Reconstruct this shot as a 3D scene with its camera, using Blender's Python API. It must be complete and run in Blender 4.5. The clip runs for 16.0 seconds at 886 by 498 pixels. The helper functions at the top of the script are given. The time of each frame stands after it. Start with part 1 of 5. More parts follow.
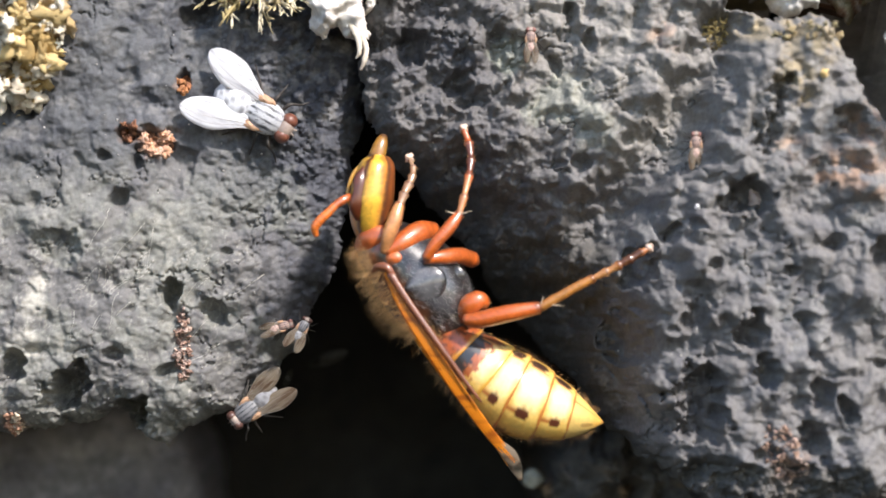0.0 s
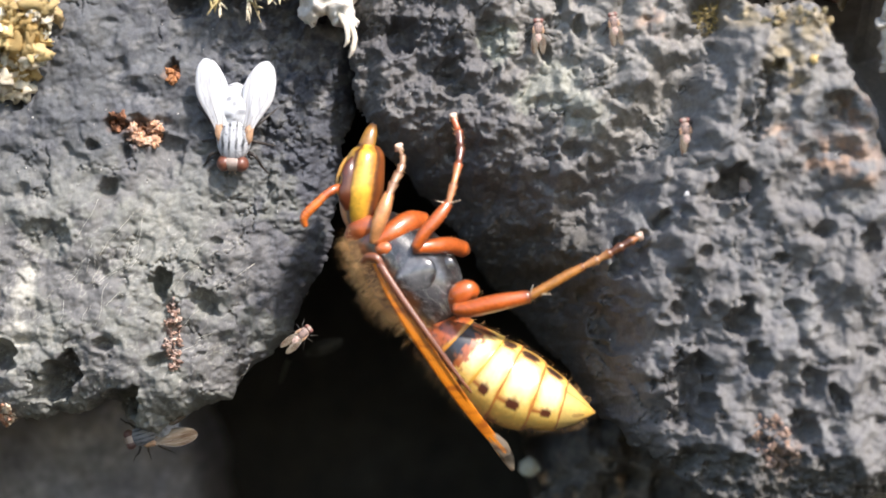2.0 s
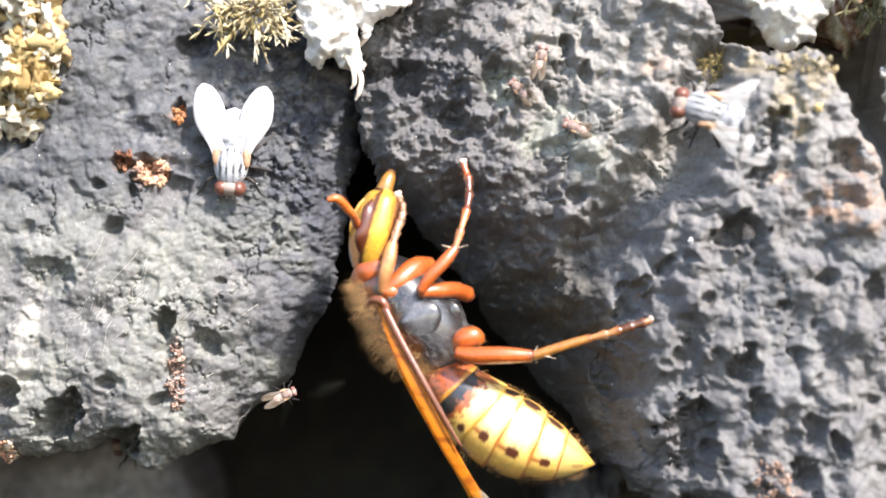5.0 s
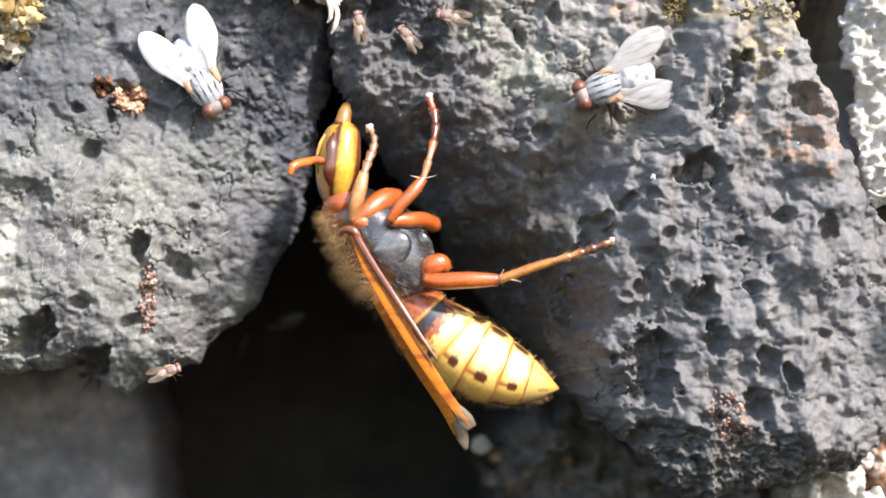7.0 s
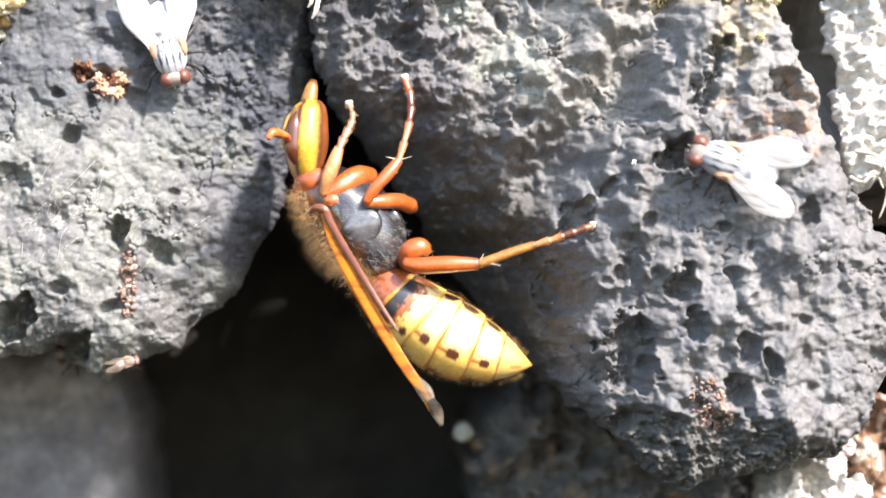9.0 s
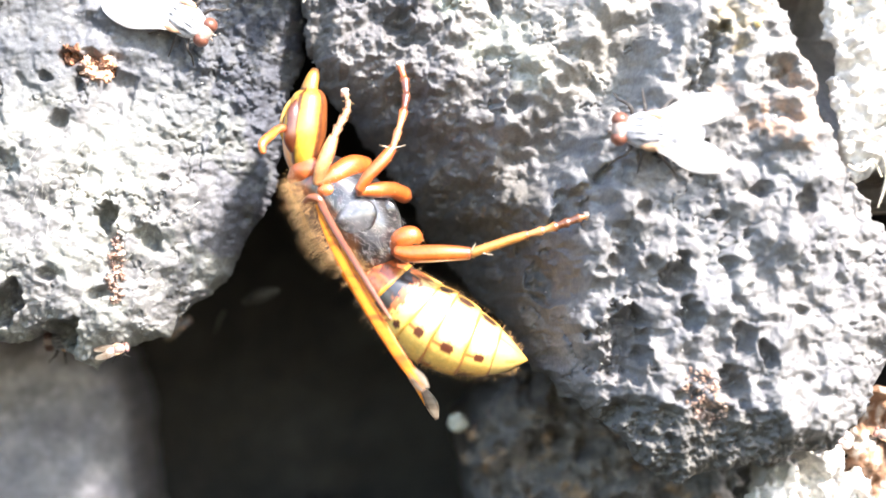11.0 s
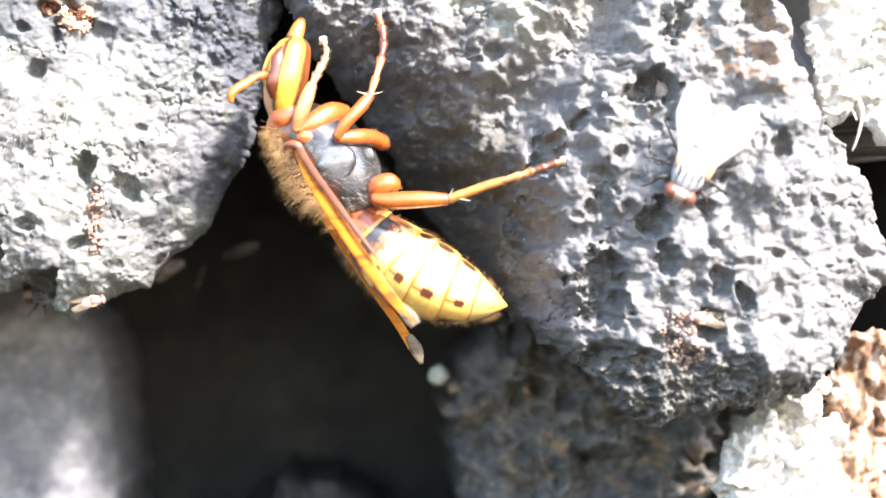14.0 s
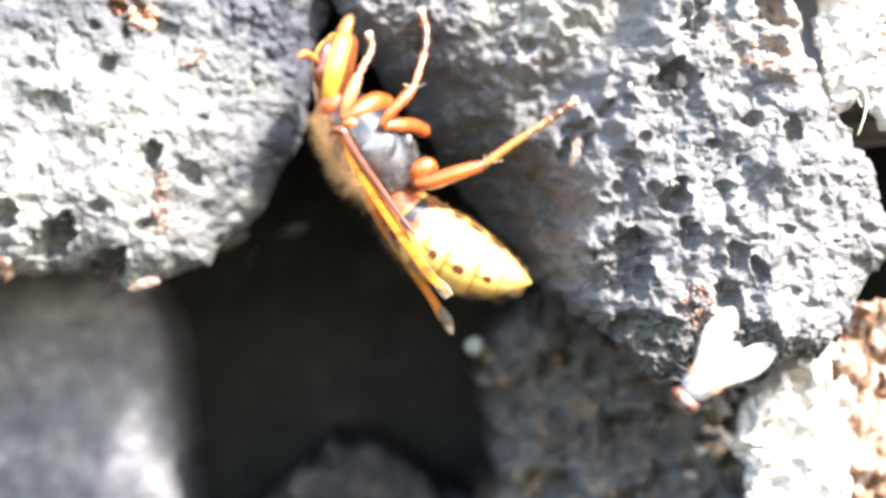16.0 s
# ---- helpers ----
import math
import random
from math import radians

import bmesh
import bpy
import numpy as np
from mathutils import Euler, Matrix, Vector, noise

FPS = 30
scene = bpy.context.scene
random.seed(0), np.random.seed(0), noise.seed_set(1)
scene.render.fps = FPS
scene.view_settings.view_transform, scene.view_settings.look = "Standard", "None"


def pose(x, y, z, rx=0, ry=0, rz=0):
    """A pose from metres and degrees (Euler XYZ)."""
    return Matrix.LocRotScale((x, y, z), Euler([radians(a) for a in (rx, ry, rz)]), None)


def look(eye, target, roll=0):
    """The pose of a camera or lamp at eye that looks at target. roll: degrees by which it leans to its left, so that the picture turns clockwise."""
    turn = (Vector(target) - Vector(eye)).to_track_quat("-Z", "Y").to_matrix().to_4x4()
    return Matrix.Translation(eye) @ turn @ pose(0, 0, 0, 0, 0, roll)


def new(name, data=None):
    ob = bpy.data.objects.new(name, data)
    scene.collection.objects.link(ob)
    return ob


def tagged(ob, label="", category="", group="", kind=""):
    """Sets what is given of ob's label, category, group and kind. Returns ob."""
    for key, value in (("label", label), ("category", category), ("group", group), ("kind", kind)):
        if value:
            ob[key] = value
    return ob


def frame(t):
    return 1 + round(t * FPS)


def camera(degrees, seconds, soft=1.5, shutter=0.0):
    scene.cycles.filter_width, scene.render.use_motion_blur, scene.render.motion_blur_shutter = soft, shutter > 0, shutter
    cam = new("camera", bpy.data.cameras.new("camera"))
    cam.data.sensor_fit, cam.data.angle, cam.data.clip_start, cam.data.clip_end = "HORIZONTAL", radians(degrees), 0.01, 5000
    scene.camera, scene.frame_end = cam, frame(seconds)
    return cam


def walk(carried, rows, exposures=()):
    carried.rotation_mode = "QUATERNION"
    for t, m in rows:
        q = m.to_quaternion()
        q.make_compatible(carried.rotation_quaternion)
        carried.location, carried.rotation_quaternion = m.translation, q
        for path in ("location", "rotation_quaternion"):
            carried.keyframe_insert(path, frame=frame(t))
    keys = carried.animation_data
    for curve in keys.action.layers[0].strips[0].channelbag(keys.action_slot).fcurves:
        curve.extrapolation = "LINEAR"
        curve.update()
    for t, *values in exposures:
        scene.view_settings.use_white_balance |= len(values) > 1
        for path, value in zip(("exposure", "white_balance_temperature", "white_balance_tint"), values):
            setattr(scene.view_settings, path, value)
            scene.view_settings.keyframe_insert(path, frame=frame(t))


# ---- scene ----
MM = 0.001

# ---------------------------------------------------------------- camera
cam = camera(20, 16.0, soft=1.6, shutter=0.3)
cam.data.dof.use_dof = True
cam.data.dof.focus_distance = 0.196
cam.data.dof.aperture_fstop = 22.0


def seat(x, y, z, yaw, pitch, roll):
    """The camera's pose from millimetres and degrees: yaw to the left of +y, pitch up."""
    ahead = Vector((-math.sin(radians(yaw)) * math.cos(radians(pitch)), math.cos(radians(yaw)) * math.cos(radians(pitch)), math.sin(radians(pitch))))
    eye = Vector((x, y, z)) * MM
    return look(eye, eye + ahead, roll)


PATH = [
    (0, 0.00, -193.41, 0.00, 0.021, -0.012, 0.000),
    (0.5, 3.67, -192.71, 0.65, 0.836, -0.333, -0.113),
    (1, 3.73, -191.20, 1.27, 0.968, -0.374, -0.076),
    (1.5, 4.41, -192.03, 1.26, 1.022, -0.309, -0.189),
    (2, 4.11, -192.50, 0.33, 1.015, -0.367, -0.238),
    (2.5, 3.06, -193.65, 0.61, 0.980, -0.258, -0.083),
    (3, 2.98, -192.75, 1.99, 0.546, -0.721, 0.099),
    (3.5, 3.18, -191.72, 2.89, 0.835, -0.845, -0.044),
    (5.8, 3.57, -196.38, -0.99, 0.457, 1.251, 1.107),
    (6, 0.01, -198.68, -1.00, -1.335, 0.779, 1.403),
    (6.5, -0.74, -198.98, -5.99, -1.329, 1.121, 2.094),
    (7, -2.39, -199.02, -5.94, -1.566, 0.867, 1.970),
    (7.5, -0.54, -198.37, -7.10, -0.660, 0.949, 1.927),
    (8, -0.34, -200.61, -5.86, -1.016, 1.092, 1.855),
    (8.5, 0.30, -199.12, -6.78, -1.076, 0.978, 2.128),
    (9, -0.98, -198.56, -6.67, -1.614, 0.768, 2.041),
    (9.2, -0.46, -198.48, -6.38, -1.356, 0.572, 2.202),
    (11.3, 1.70, -195.73, -6.83, -1.046, 0.536, 2.355),
    (11.5, -0.78, -196.76, -4.83, -1.769, 0.399, 2.370),
    (12, -1.29, -197.95, -5.94, -1.746, 0.667, 2.383),
    (12.5, 0.74, -196.78, -8.10, -1.479, 0.618, 2.285),
    (13, 0.14, -199.17, -7.36, -1.460, 0.597, 2.142),
    (13.5, 0.89, -198.56, -10.97, -1.179, 0.768, 2.131),
    (14, 3.25, -196.47, -11.17, -1.140, 0.640, 1.988),
    (14.5, 3.15, -197.09, -11.82, -1.267, 0.474, 1.786),
    (15, 1.65, -199.20, -11.63, -1.218, 0.360, 1.904),
    (15.5, 0.86, -200.60, -12.94, -1.251, 0.390, 1.709),
    (16, -0.09, -213.61, -12.70, -1.079, 0.486, 1.699),
]
walk(cam, [(t, seat(*row)) for t, *row in PATH],
     exposures=((0.0, 0.8), (1.5, 0.9), (3.5, 0.98), (5.8, 1.62), (6.2, 1.22), (6.6, 1.12), (6.8, 1.15), (7.2, 1.32), (7.5, 1.5), (8.5, 1.65), (9.2, 1.7), (11.3, 2.45), (11.5, 2.42), (12.5, 2.05), (13.0, 2.15), (13.6, 2.2), (14.3, 2.62), (15.0, 1.95), (15.6, 2.3), (16.0, 2.45)))

# ---------------------------------------------------------------- light
SUN = Vector((0.44, -0.58, 0.69)).normalized()      # towards the sun
world = bpy.data.worlds.new("sky")
scene.world = world
world.use_nodes = True
sky = world.node_tree.nodes.new("ShaderNodeTexSky")
sky.sky_type, sky.sun_disc = "NISHITA", False
sky.sun_elevation = math.asin(SUN.z)
sky.sun_rotation = math.atan2(SUN.x, SUN.y)
world.node_tree.links.new(sky.outputs[0], world.node_tree.nodes["Background"].inputs[0])
world.node_tree.nodes["Background"].inputs[1].default_value = 0.14
sun = new("sun", bpy.data.lights.new("sun", "SUN"))
sun.data.energy, sun.data.angle, sun.data.color = 3.75, radians(4.5), (1.0, 0.92, 0.87)
sun.matrix_world = look(SUN * 2, (0, 0, 0))


# ---------------------------------------------------------------- materials
def nodes_of(name, rough=0.6, metal=0.0, spec=0.5):
    m = bpy.data.materials.new(name)
    m.use_nodes = True
    nt = m.node_tree
    b = nt.nodes["Principled BSDF"]
    b.inputs["Roughness"].default_value = rough
    b.inputs["Metallic"].default_value = metal
    b.inputs["Specular IOR Level"].default_value = spec
    return m, nt, b


def add(nt, kind, **values):
    n = nt.nodes.new(kind)
    for key, value in values.items():
        n.inputs[key].default_value = value
    return n


def grain(nt, b, scale, strength, distance, detail=6.0, coords="Object"):
    """Fine relief from noise, in millimetres."""
    co = nt.nodes.new("ShaderNodeTexCoord")
    no = add(nt, "ShaderNodeTexNoise", Scale=scale, Detail=detail, Roughness=0.65)
    bu = add(nt, "ShaderNodeBump", Strength=strength, Distance=distance)
    nt.links.new(co.outputs[coords], no.inputs["Vector"])
    nt.links.new(no.outputs["Fac"], bu.inputs["Height"])
    nt.links.new(bu.outputs["Normal"], b.inputs["Normal"])
    return co, no


def mix(nt, fac, a, b, mode="MIX"):
    n = nt.nodes.new("ShaderNodeMix")
    n.data_type, n.blend_type = "RGBA", mode
    for sock, v in ((n.inputs[0], fac), (n.inputs[6], a), (n.inputs[7], b)):
        if isinstance(v, bpy.types.NodeSocket):
            nt.links.new(v, sock)
        else:
            sock.default_value = v
    return n.outputs[2]


def ramp(nt, fac, stops):
    n = nt.nodes.new("ShaderNodeValToRGB")
    while len(n.color_ramp.elements) < len(stops):
        n.color_ramp.elements.new(0.5)
    for e, (p, c) in zip(n.color_ramp.elements, stops):
        e.position, e.color = p, c
    nt.links.new(fac, n.inputs[0])
    return n.outputs[0]


def toned(name, rough, spec=0.5, speckle=0.25, size=2500.0, relief=0.3, depth=0.00006):
    """A surface whose tone comes from the mesh, broken up by fine grain."""
    m, nt, b = nodes_of(name, rough, 0.0, spec)
    at = nt.nodes.new("ShaderNodeAttribute")
    at.attribute_name = "tone"
    co, no = grain(nt, b, size, relief, depth)
    no2 = add(nt, "ShaderNodeTexNoise", Scale=size * 0.22, Detail=5.0, Roughness=0.6)
    nt.links.new(co.outputs["Object"], no2.inputs["Vector"])
    c1 = ramp(nt, no.outputs["Fac"], ((0.3, (1 - speckle,) * 3 + (1,)), (0.7, (1 + speckle,) * 3 + (1,))))
    c2 = ramp(nt, no2.outputs["Fac"], ((0.3, (1 - speckle, 1 - speckle, 1 - 0.8 * speckle, 1)), (0.7, (1 + speckle, 1 + 0.95 * speckle, 1 + 0.8 * speckle, 1))))
    col = mix(nt, 1.0, at.outputs["Color"], c1, "MULTIPLY")
    col = mix(nt, 1.0, col, c2, "MULTIPLY")
    nt.links.new(col, b.inputs["Base Color"])
    return m, nt, b


lava, _, _ = toned("porous_lava", 0.75, 0.35, 0.2, 3000, 0.4, 0.00008)
deep_lava, _, _ = toned("shaded_lava", 0.85, 0.3, 0.3, 1500, 0.5, 0.0001)
crust, _, _ = toned("pale_lichen_crust", 0.9, 0.25, 0.18, 2200, 0.6, 0.00012)
rust, _, _ = toned("rusty_crumbs", 0.9, 0.2, 0.3, 3500, 0.6, 0.00008)
moss_mat, _, _ = toned("dry_moss", 0.75, 0.3, 0.2, 2500, 0.2, 0.00003)
chitin, _, chitin_b = toned("hornet_chitin", 0.4, 0.6, 0.2, 3000, 0.2, 0.00004)
chitin_b.inputs["Coat Weight"].default_value = 0.9
chitin_b.inputs["Coat Roughness"].default_value = 0.2
dark_shell, _, dark_b = toned("black_chitin", 0.28, 0.8, 0.2, 4000, 0.3, 0.00004)
dark_b.inputs["Coat Weight"].default_value = 0.8
dark_b.inputs["Coat Roughness"].default_value = 0.13
wax, _, wax_b = toned("waxy_yellow_chitin", 0.4, 0.9, 0.12, 2500, 0.15, 0.00004)
wax_b.inputs["Coat Weight"].default_value = 1.0
wax_b.inputs["Coat Roughness"].default_value = 0.22
fly_shell, _, _ = toned("dusted_fly_shell", 0.5, 0.4, 0.12, 5000, 0.25, 0.00003)
fly_eye, _, _ = toned("fly_eye", 0.38, 0.6, 0.1, 9000, 0.25, 0.00002)


def hair_material(name, colour):
    m, nt, b = nodes_of(name, 0.45, 0.0, 0.4)
    info = nt.nodes.new("ShaderNodeNewGeometry")
    c = ramp(nt, info.outputs["Random Per Island"], ((0.0, tuple(0.75 * v for v in colour) + (1,)), (1.0, tuple(min(1, 1.2 * v) for v in colour) + (1,))))
    nt.links.new(c, b.inputs["Base Color"])
    return m


fur = hair_material("golden_brown_fur", (0.7, 0.42, 0.18))
pale_fur = hair_material("silvery_down", (0.6, 0.58, 0.56))
bristle = hair_material("dark_bristle", (0.03, 0.025, 0.02))


def wing_material(name, colour, vein, see, rough, veins):
    """A thin glossy membrane: part of the light goes through it."""
    m = bpy.data.materials.new(name)
    m.use_nodes = True
    nt = m.node_tree
    b = nt.nodes["Principled BSDF"]
    out = nt.nodes["Material Output"]
    co = nt.nodes.new("ShaderNodeTexCoord")
    wave = add(nt, "ShaderNodeTexNoise", Scale=veins, Detail=3.0)
    st = add(nt, "ShaderNodeMapping")
    st.inputs["Scale"].default_value = (0.18, 1.0, 1.0)
    nt.links.new(co.outputs["Object"], st.inputs["Vector"])
    nt.links.new(st.outputs[0], wave.inputs["Vector"])
    c = ramp(nt, wave.outputs["Fac"], ((0.35, vein + (1,)), (0.5, colour + (1,))))
    nt.links.new(c, b.inputs["Base Color"])
    b.inputs["Roughness"].default_value = rough
    b.inputs["Specular IOR Level"].default_value = 0.4
    bu = add(nt, "ShaderNodeBump", Strength=0.35, Distance=0.00006)
    nt.links.new(wave.outputs["Fac"], bu.inputs["Height"])
    nt.links.new(bu.outputs["Normal"], b.inputs["Normal"])
    tr = add(nt, "ShaderNodeBsdfTransparent", Color=tuple(0.5 + 0.5 * v for v in colour) + (1,))
    tl = add(nt, "ShaderNodeBsdfTranslucent", Color=colour + (1,))
    m1, m2 = add(nt, "ShaderNodeMixShader", Fac=0.3), add(nt, "ShaderNodeMixShader", Fac=see)
    nt.links.new(b.outputs[0], m1.inputs[1])
    nt.links.new(tl.outputs[0], m1.inputs[2])
    nt.links.new(m1.outputs[0], m2.inputs[1])
    nt.links.new(tr.outputs[0], m2.inputs[2])
    nt.links.new(m2.outputs[0], out.inputs["Surface"])
    return m


amber_wing = wing_material("amber_membrane", (0.78, 0.27, 0.018), (0.36, 0.1, 0.012), 0.06, 0.3, 1700.0)
smoky_wing = wing_material("smoky_membrane", (0.34, 0.28, 0.21), (0.16, 0.1, 0.06), 0.45, 0.3, 1700.0)
clear_wing = wing_material("silvery_membrane", (0.9, 0.9, 0.92), (0.62, 0.62, 0.66), 0.12, 0.3, 2600.0)
glass_wing = wing_material("glassy_membrane", (0.84, 0.83, 0.82), (0.52, 0.48, 0.44), 0.56, 0.25, 2600.0)


# ---------------------------------------------------------------- mesh tools (millimetres in, metres out)
def mesh_from(name, verts, faces, tone=None, smooth=True):
    """A mesh from arrays of vertices and of quads or triangles."""
    verts, faces = np.asarray(verts, np.float32), np.asarray(faces, np.int32)
    me = bpy.data.meshes.new(name)
    k = faces.shape[1]
    me.vertices.add(len(verts))
    me.vertices.foreach_set("co", (verts * MM).ravel())
    me.loops.add(faces.size)
    me.loops.foreach_set("vertex_index", faces.ravel())
    me.polygons.add(len(faces))
    me.polygons.foreach_set("loop_start", np.arange(0, faces.size, k, dtype=np.int32))
    me.polygons.foreach_set("use_smooth", np.full(len(faces), smooth))
    if tone is not None:
        rgba = np.ones((len(verts), 4), np.float32)
        rgba[:, :3] = tone
        me.attributes.new("tone", "FLOAT_COLOR", "POINT").data.foreach_set("color", rgba.ravel())
    me.update()
    me.validate()
    return me


def thing(name, me, material, label, category, kind="", group="", place=(0, 0, 0)):
    ob = new(name, me)
    if me:
        me.materials.append(material)
    ob.location = Vector(place) * MM
    return tagged(ob, label, category, group, kind)


def part(name, me, material, parent, label="", place=(0, 0, 0)):
    ob = new(name, me)
    if material and not me.materials:
        me.materials.append(material)
    ob.parent = parent
    ob.location = Vector(place) * MM
    return tagged(ob, label)


def spline(points, n):
    """n points along a smooth curve through the given ones (any number of columns)."""
    p = np.asarray(points, float)
    p = np.vstack([2 * p[0] - p[1], p, 2 * p[-1] - p[-2]])
    s = np.linspace(0, len(p) - 3 - 1e-6, n)
    i = s.astype(int)
    u = (s - i)[:, None]
    a, b, c, d = p[i], p[i + 1], p[i + 2], p[i + 3]
    return 0.5 * (2 * b + (c - a) * u + (2 * a - 5 * b + 4 * c - d) * u**2 + (3 * b - a - 3 * c + d) * u**3)


def tube(points, n=24, ring=16, flat=1.0, tone=(0.5, 0.5, 0.5), up=(0, -1, 0), wobble=0.0, seed=0):
    """A round body along a curve of (x, y, z, radius). flat: thickness towards `up` against width. tone: a colour, or f(s, phi, xyz)."""
    c = spline(points, n)
    p, r = c[:, :3], np.maximum(c[:, 3], 0.004)
    d = np.gradient(p, axis=0)
    d /= np.linalg.norm(d, axis=1)[:, None] + 1e-12
    w = np.cross(d, np.asarray(up, float))
    w /= np.linalg.norm(w, axis=1)[:, None] + 1e-9
    v = np.cross(w, d)
    phi = np.linspace(0, 2 * np.pi, ring, endpoint=False)
    rr = r[:, None] * np.ones(ring)
    if wobble:
        rg = np.random.default_rng(seed)
        rr = rr * (1 + wobble * (rg.random((n, ring)) - 0.5))
    xyz = p[:, None] + rr[..., None] * (np.sin(phi)[None, :, None] * w[:, None] + flat * np.cos(phi)[None, :, None] * v[:, None])
    verts = xyz.reshape(-1, 3)
    a = (np.arange(n - 1)[:, None] * ring + np.arange(ring)).ravel()
    b = (np.arange(n - 1)[:, None] * ring + (np.arange(ring) + 1) % ring).ravel()
    faces = np.stack([a, b, b + ring, a + ring], 1)
    first, last = len(verts), len(verts) + 1
    verts = np.vstack([verts, p[0] - 0.25 * r[0] * d[0], p[-1] + 0.25 * r[-1] * d[-1]])
    k = np.arange(0, ring, 2)
    cap0 = np.stack([np.full(len(k), first), (k + 2) % ring, k + 1, k], 1)
    q = (n - 1) * ring
    cap1 = np.stack([np.full(len(k), last), q + k, q + k + 1, q + (k + 2) % ring], 1)
    if callable(tone):
        s = np.repeat(np.linspace(0, 1, n), ring)
        col = np.vstack([tone(s, np.tile(phi, n), verts[:-2]), tone(np.array([0.0, 1.0]), np.zeros(2), verts[-2:])])
    else:
        col = np.tile(tone, (len(verts), 1))
    return verts, np.vstack([faces, cap0, cap1]), col


def ball(centre, radii, tone=(0.5, 0.5, 0.5), ring=28, rows=20, rough=0.0, seed=0, turn=None):
    """An ellipsoid with an uneven skin. tone: a colour, or f(unit positions)."""
    th = np.linspace(0.02, np.pi - 0.02, rows)
    ph = np.linspace(0, 2 * np.pi, ring, endpoint=False)
    u = np.stack([np.sin(th)[:, None] * np.cos(ph), np.sin(th)[:, None] * np.sin(ph), np.cos(th)[:, None] * np.ones(ring)], -1).reshape(-1, 3)
    k = np.ones(len(u))
    if rough:
        k += rough * (fbm(u[:, 0] * 1.3 + u[:, 1] * 0.7, u[:, 2] * 1.5 - u[:, 1], 0.9, 3, seed) * 2)
    v = u * k[:, None] * np.asarray(radii)
    if turn is not None:
        v = v @ np.array(turn.to_matrix()).T
    a = (np.arange(rows - 1)[:, None] * ring + np.arange(ring)).ravel()
    b = (np.arange(rows - 1)[:, None] * ring + (np.arange(ring) + 1) % ring).ravel()
    faces = np.stack([a, a + ring, b + ring, b], 1)
    col = tone(u) if callable(tone) else np.tile(tone, (len(v), 1))
    return v + np.asarray(centre), faces, col


def joined(*pieces):
    vs, fs, cs, n = [], [], [], 0
    for v, f, c in pieces:
        vs.append(v), fs.append(f + n), cs.append(c)
        n += len(v)
    return np.vstack(vs), np.vstack(fs), np.vstack(cs)


def hairs(roots, ways, lengths, thick, bend, seed):
    """Many thin tapered hairs, each a three-sided spike in two pieces."""
    rg = np.random.default_rng(seed)
    vs, fs = [], []
    for k, (r, w, ln) in enumerate(zip(roots, ways, lengths)):
        w = w / (np.linalg.norm(w) + 1e-9)
        side = np.cross(w, rg.normal(size=3))
        side /= np.linalg.norm(side) + 1e-9
        oth = np.cross(w, side)
        droop = bend * ln * side
        for s, q in ((0, 1.0), (0.6, 0.7), (1.0, 0.12)):
            c = r + w * ln * s + droop * s * s
            for an in (0, 2.094, 4.189):
                vs.append(c + thick * q * (math.cos(an) * side + math.sin(an) * oth))
        o = 9 * k
        for lev in (0, 3):
            for j in range(3):
                fs.append((o + lev + j, o + lev + (j + 1) % 3, o + lev + 3 + (j + 1) % 3, o + lev + 3 + j))
    return np.array(vs), np.array(fs)


# ---------------------------------------------------------------- noise on the plan
def lattice(seed):
    rg = np.random.default_rng(seed)
    return rg.permutation(512), rg.random(512) * 2 * np.pi


def perlin(x, z, seed):
    perm, ang = lattice(seed)
    xi, zi = np.floor(x).astype(int), np.floor(z).astype(int)
    fx, fz = x - xi, z - zi

    def corner(i, j):
        a = ang[perm[(perm[(xi + i) & 511] + zi + j) & 511]]
        return np.cos(a) * (fx - i) + np.sin(a) * (fz - j)

    u, v = fx**3 * (fx * (fx * 6 - 15) + 10), fz**3 * (fz * (fz * 6 - 15) + 10)
    return (corner(0, 0) * (1 - u) + corner(1, 0) * u) * (1 - v) + (corner(0, 1) * (1 - u) + corner(1, 1) * u) * v


def fbm(x, z, size, octaves, seed, gain=0.5):
    total, amp = 0, 1.0
    for k in range(octaves):
        total = total + amp * perlin(x / size + 31.7 * k + 100, z / size - 17.3 * k + 100, seed + k)
        size, amp = size / 2.03, amp * gain
    return total


def step(x, lo, hi):
    u = np.clip((x - lo) / (hi - lo), 0, 1)
    return u * u * (3 - 2 * u)


def inside(X, Z, outline):
    """Distance to a closed outline, positive inside it."""
    p = np.asarray(outline, float)
    q = np.roll(p, -1, 0)
    best, odd = np.full(X.shape, 1e9), np.zeros(X.shape, bool)
    for (ax, az), (bx, bz) in zip(p, q):
        dx, dz = bx - ax, bz - az
        s = np.clip(((X - ax) * dx + (Z - az) * dz) / (dx * dx + dz * dz), 0, 1)
        best = np.minimum(best, np.hypot(X - ax - s * dx, Z - az - s * dz))
        odd ^= ((az > Z) != (bz > Z)) & (X < (bx - ax) * (Z - az) / (bz - az + 1e-12) + ax)
    return np.where(odd, best, -best)


def to_line(X, Z, line):
    """Distance to an open line of points."""
    best = np.full(X.shape, 1e9)
    for (ax, az), (bx, bz) in zip(line[:-1], line[1:]):
        dx, dz = bx - ax, bz - az
        s = np.clip(((X - ax) * dx + (Z - az) * dz) / (dx * dx + dz * dz), 0, 1)
        best = np.minimum(best, np.hypot(X - ax - s * dx, Z - az - s * dz))
    return best


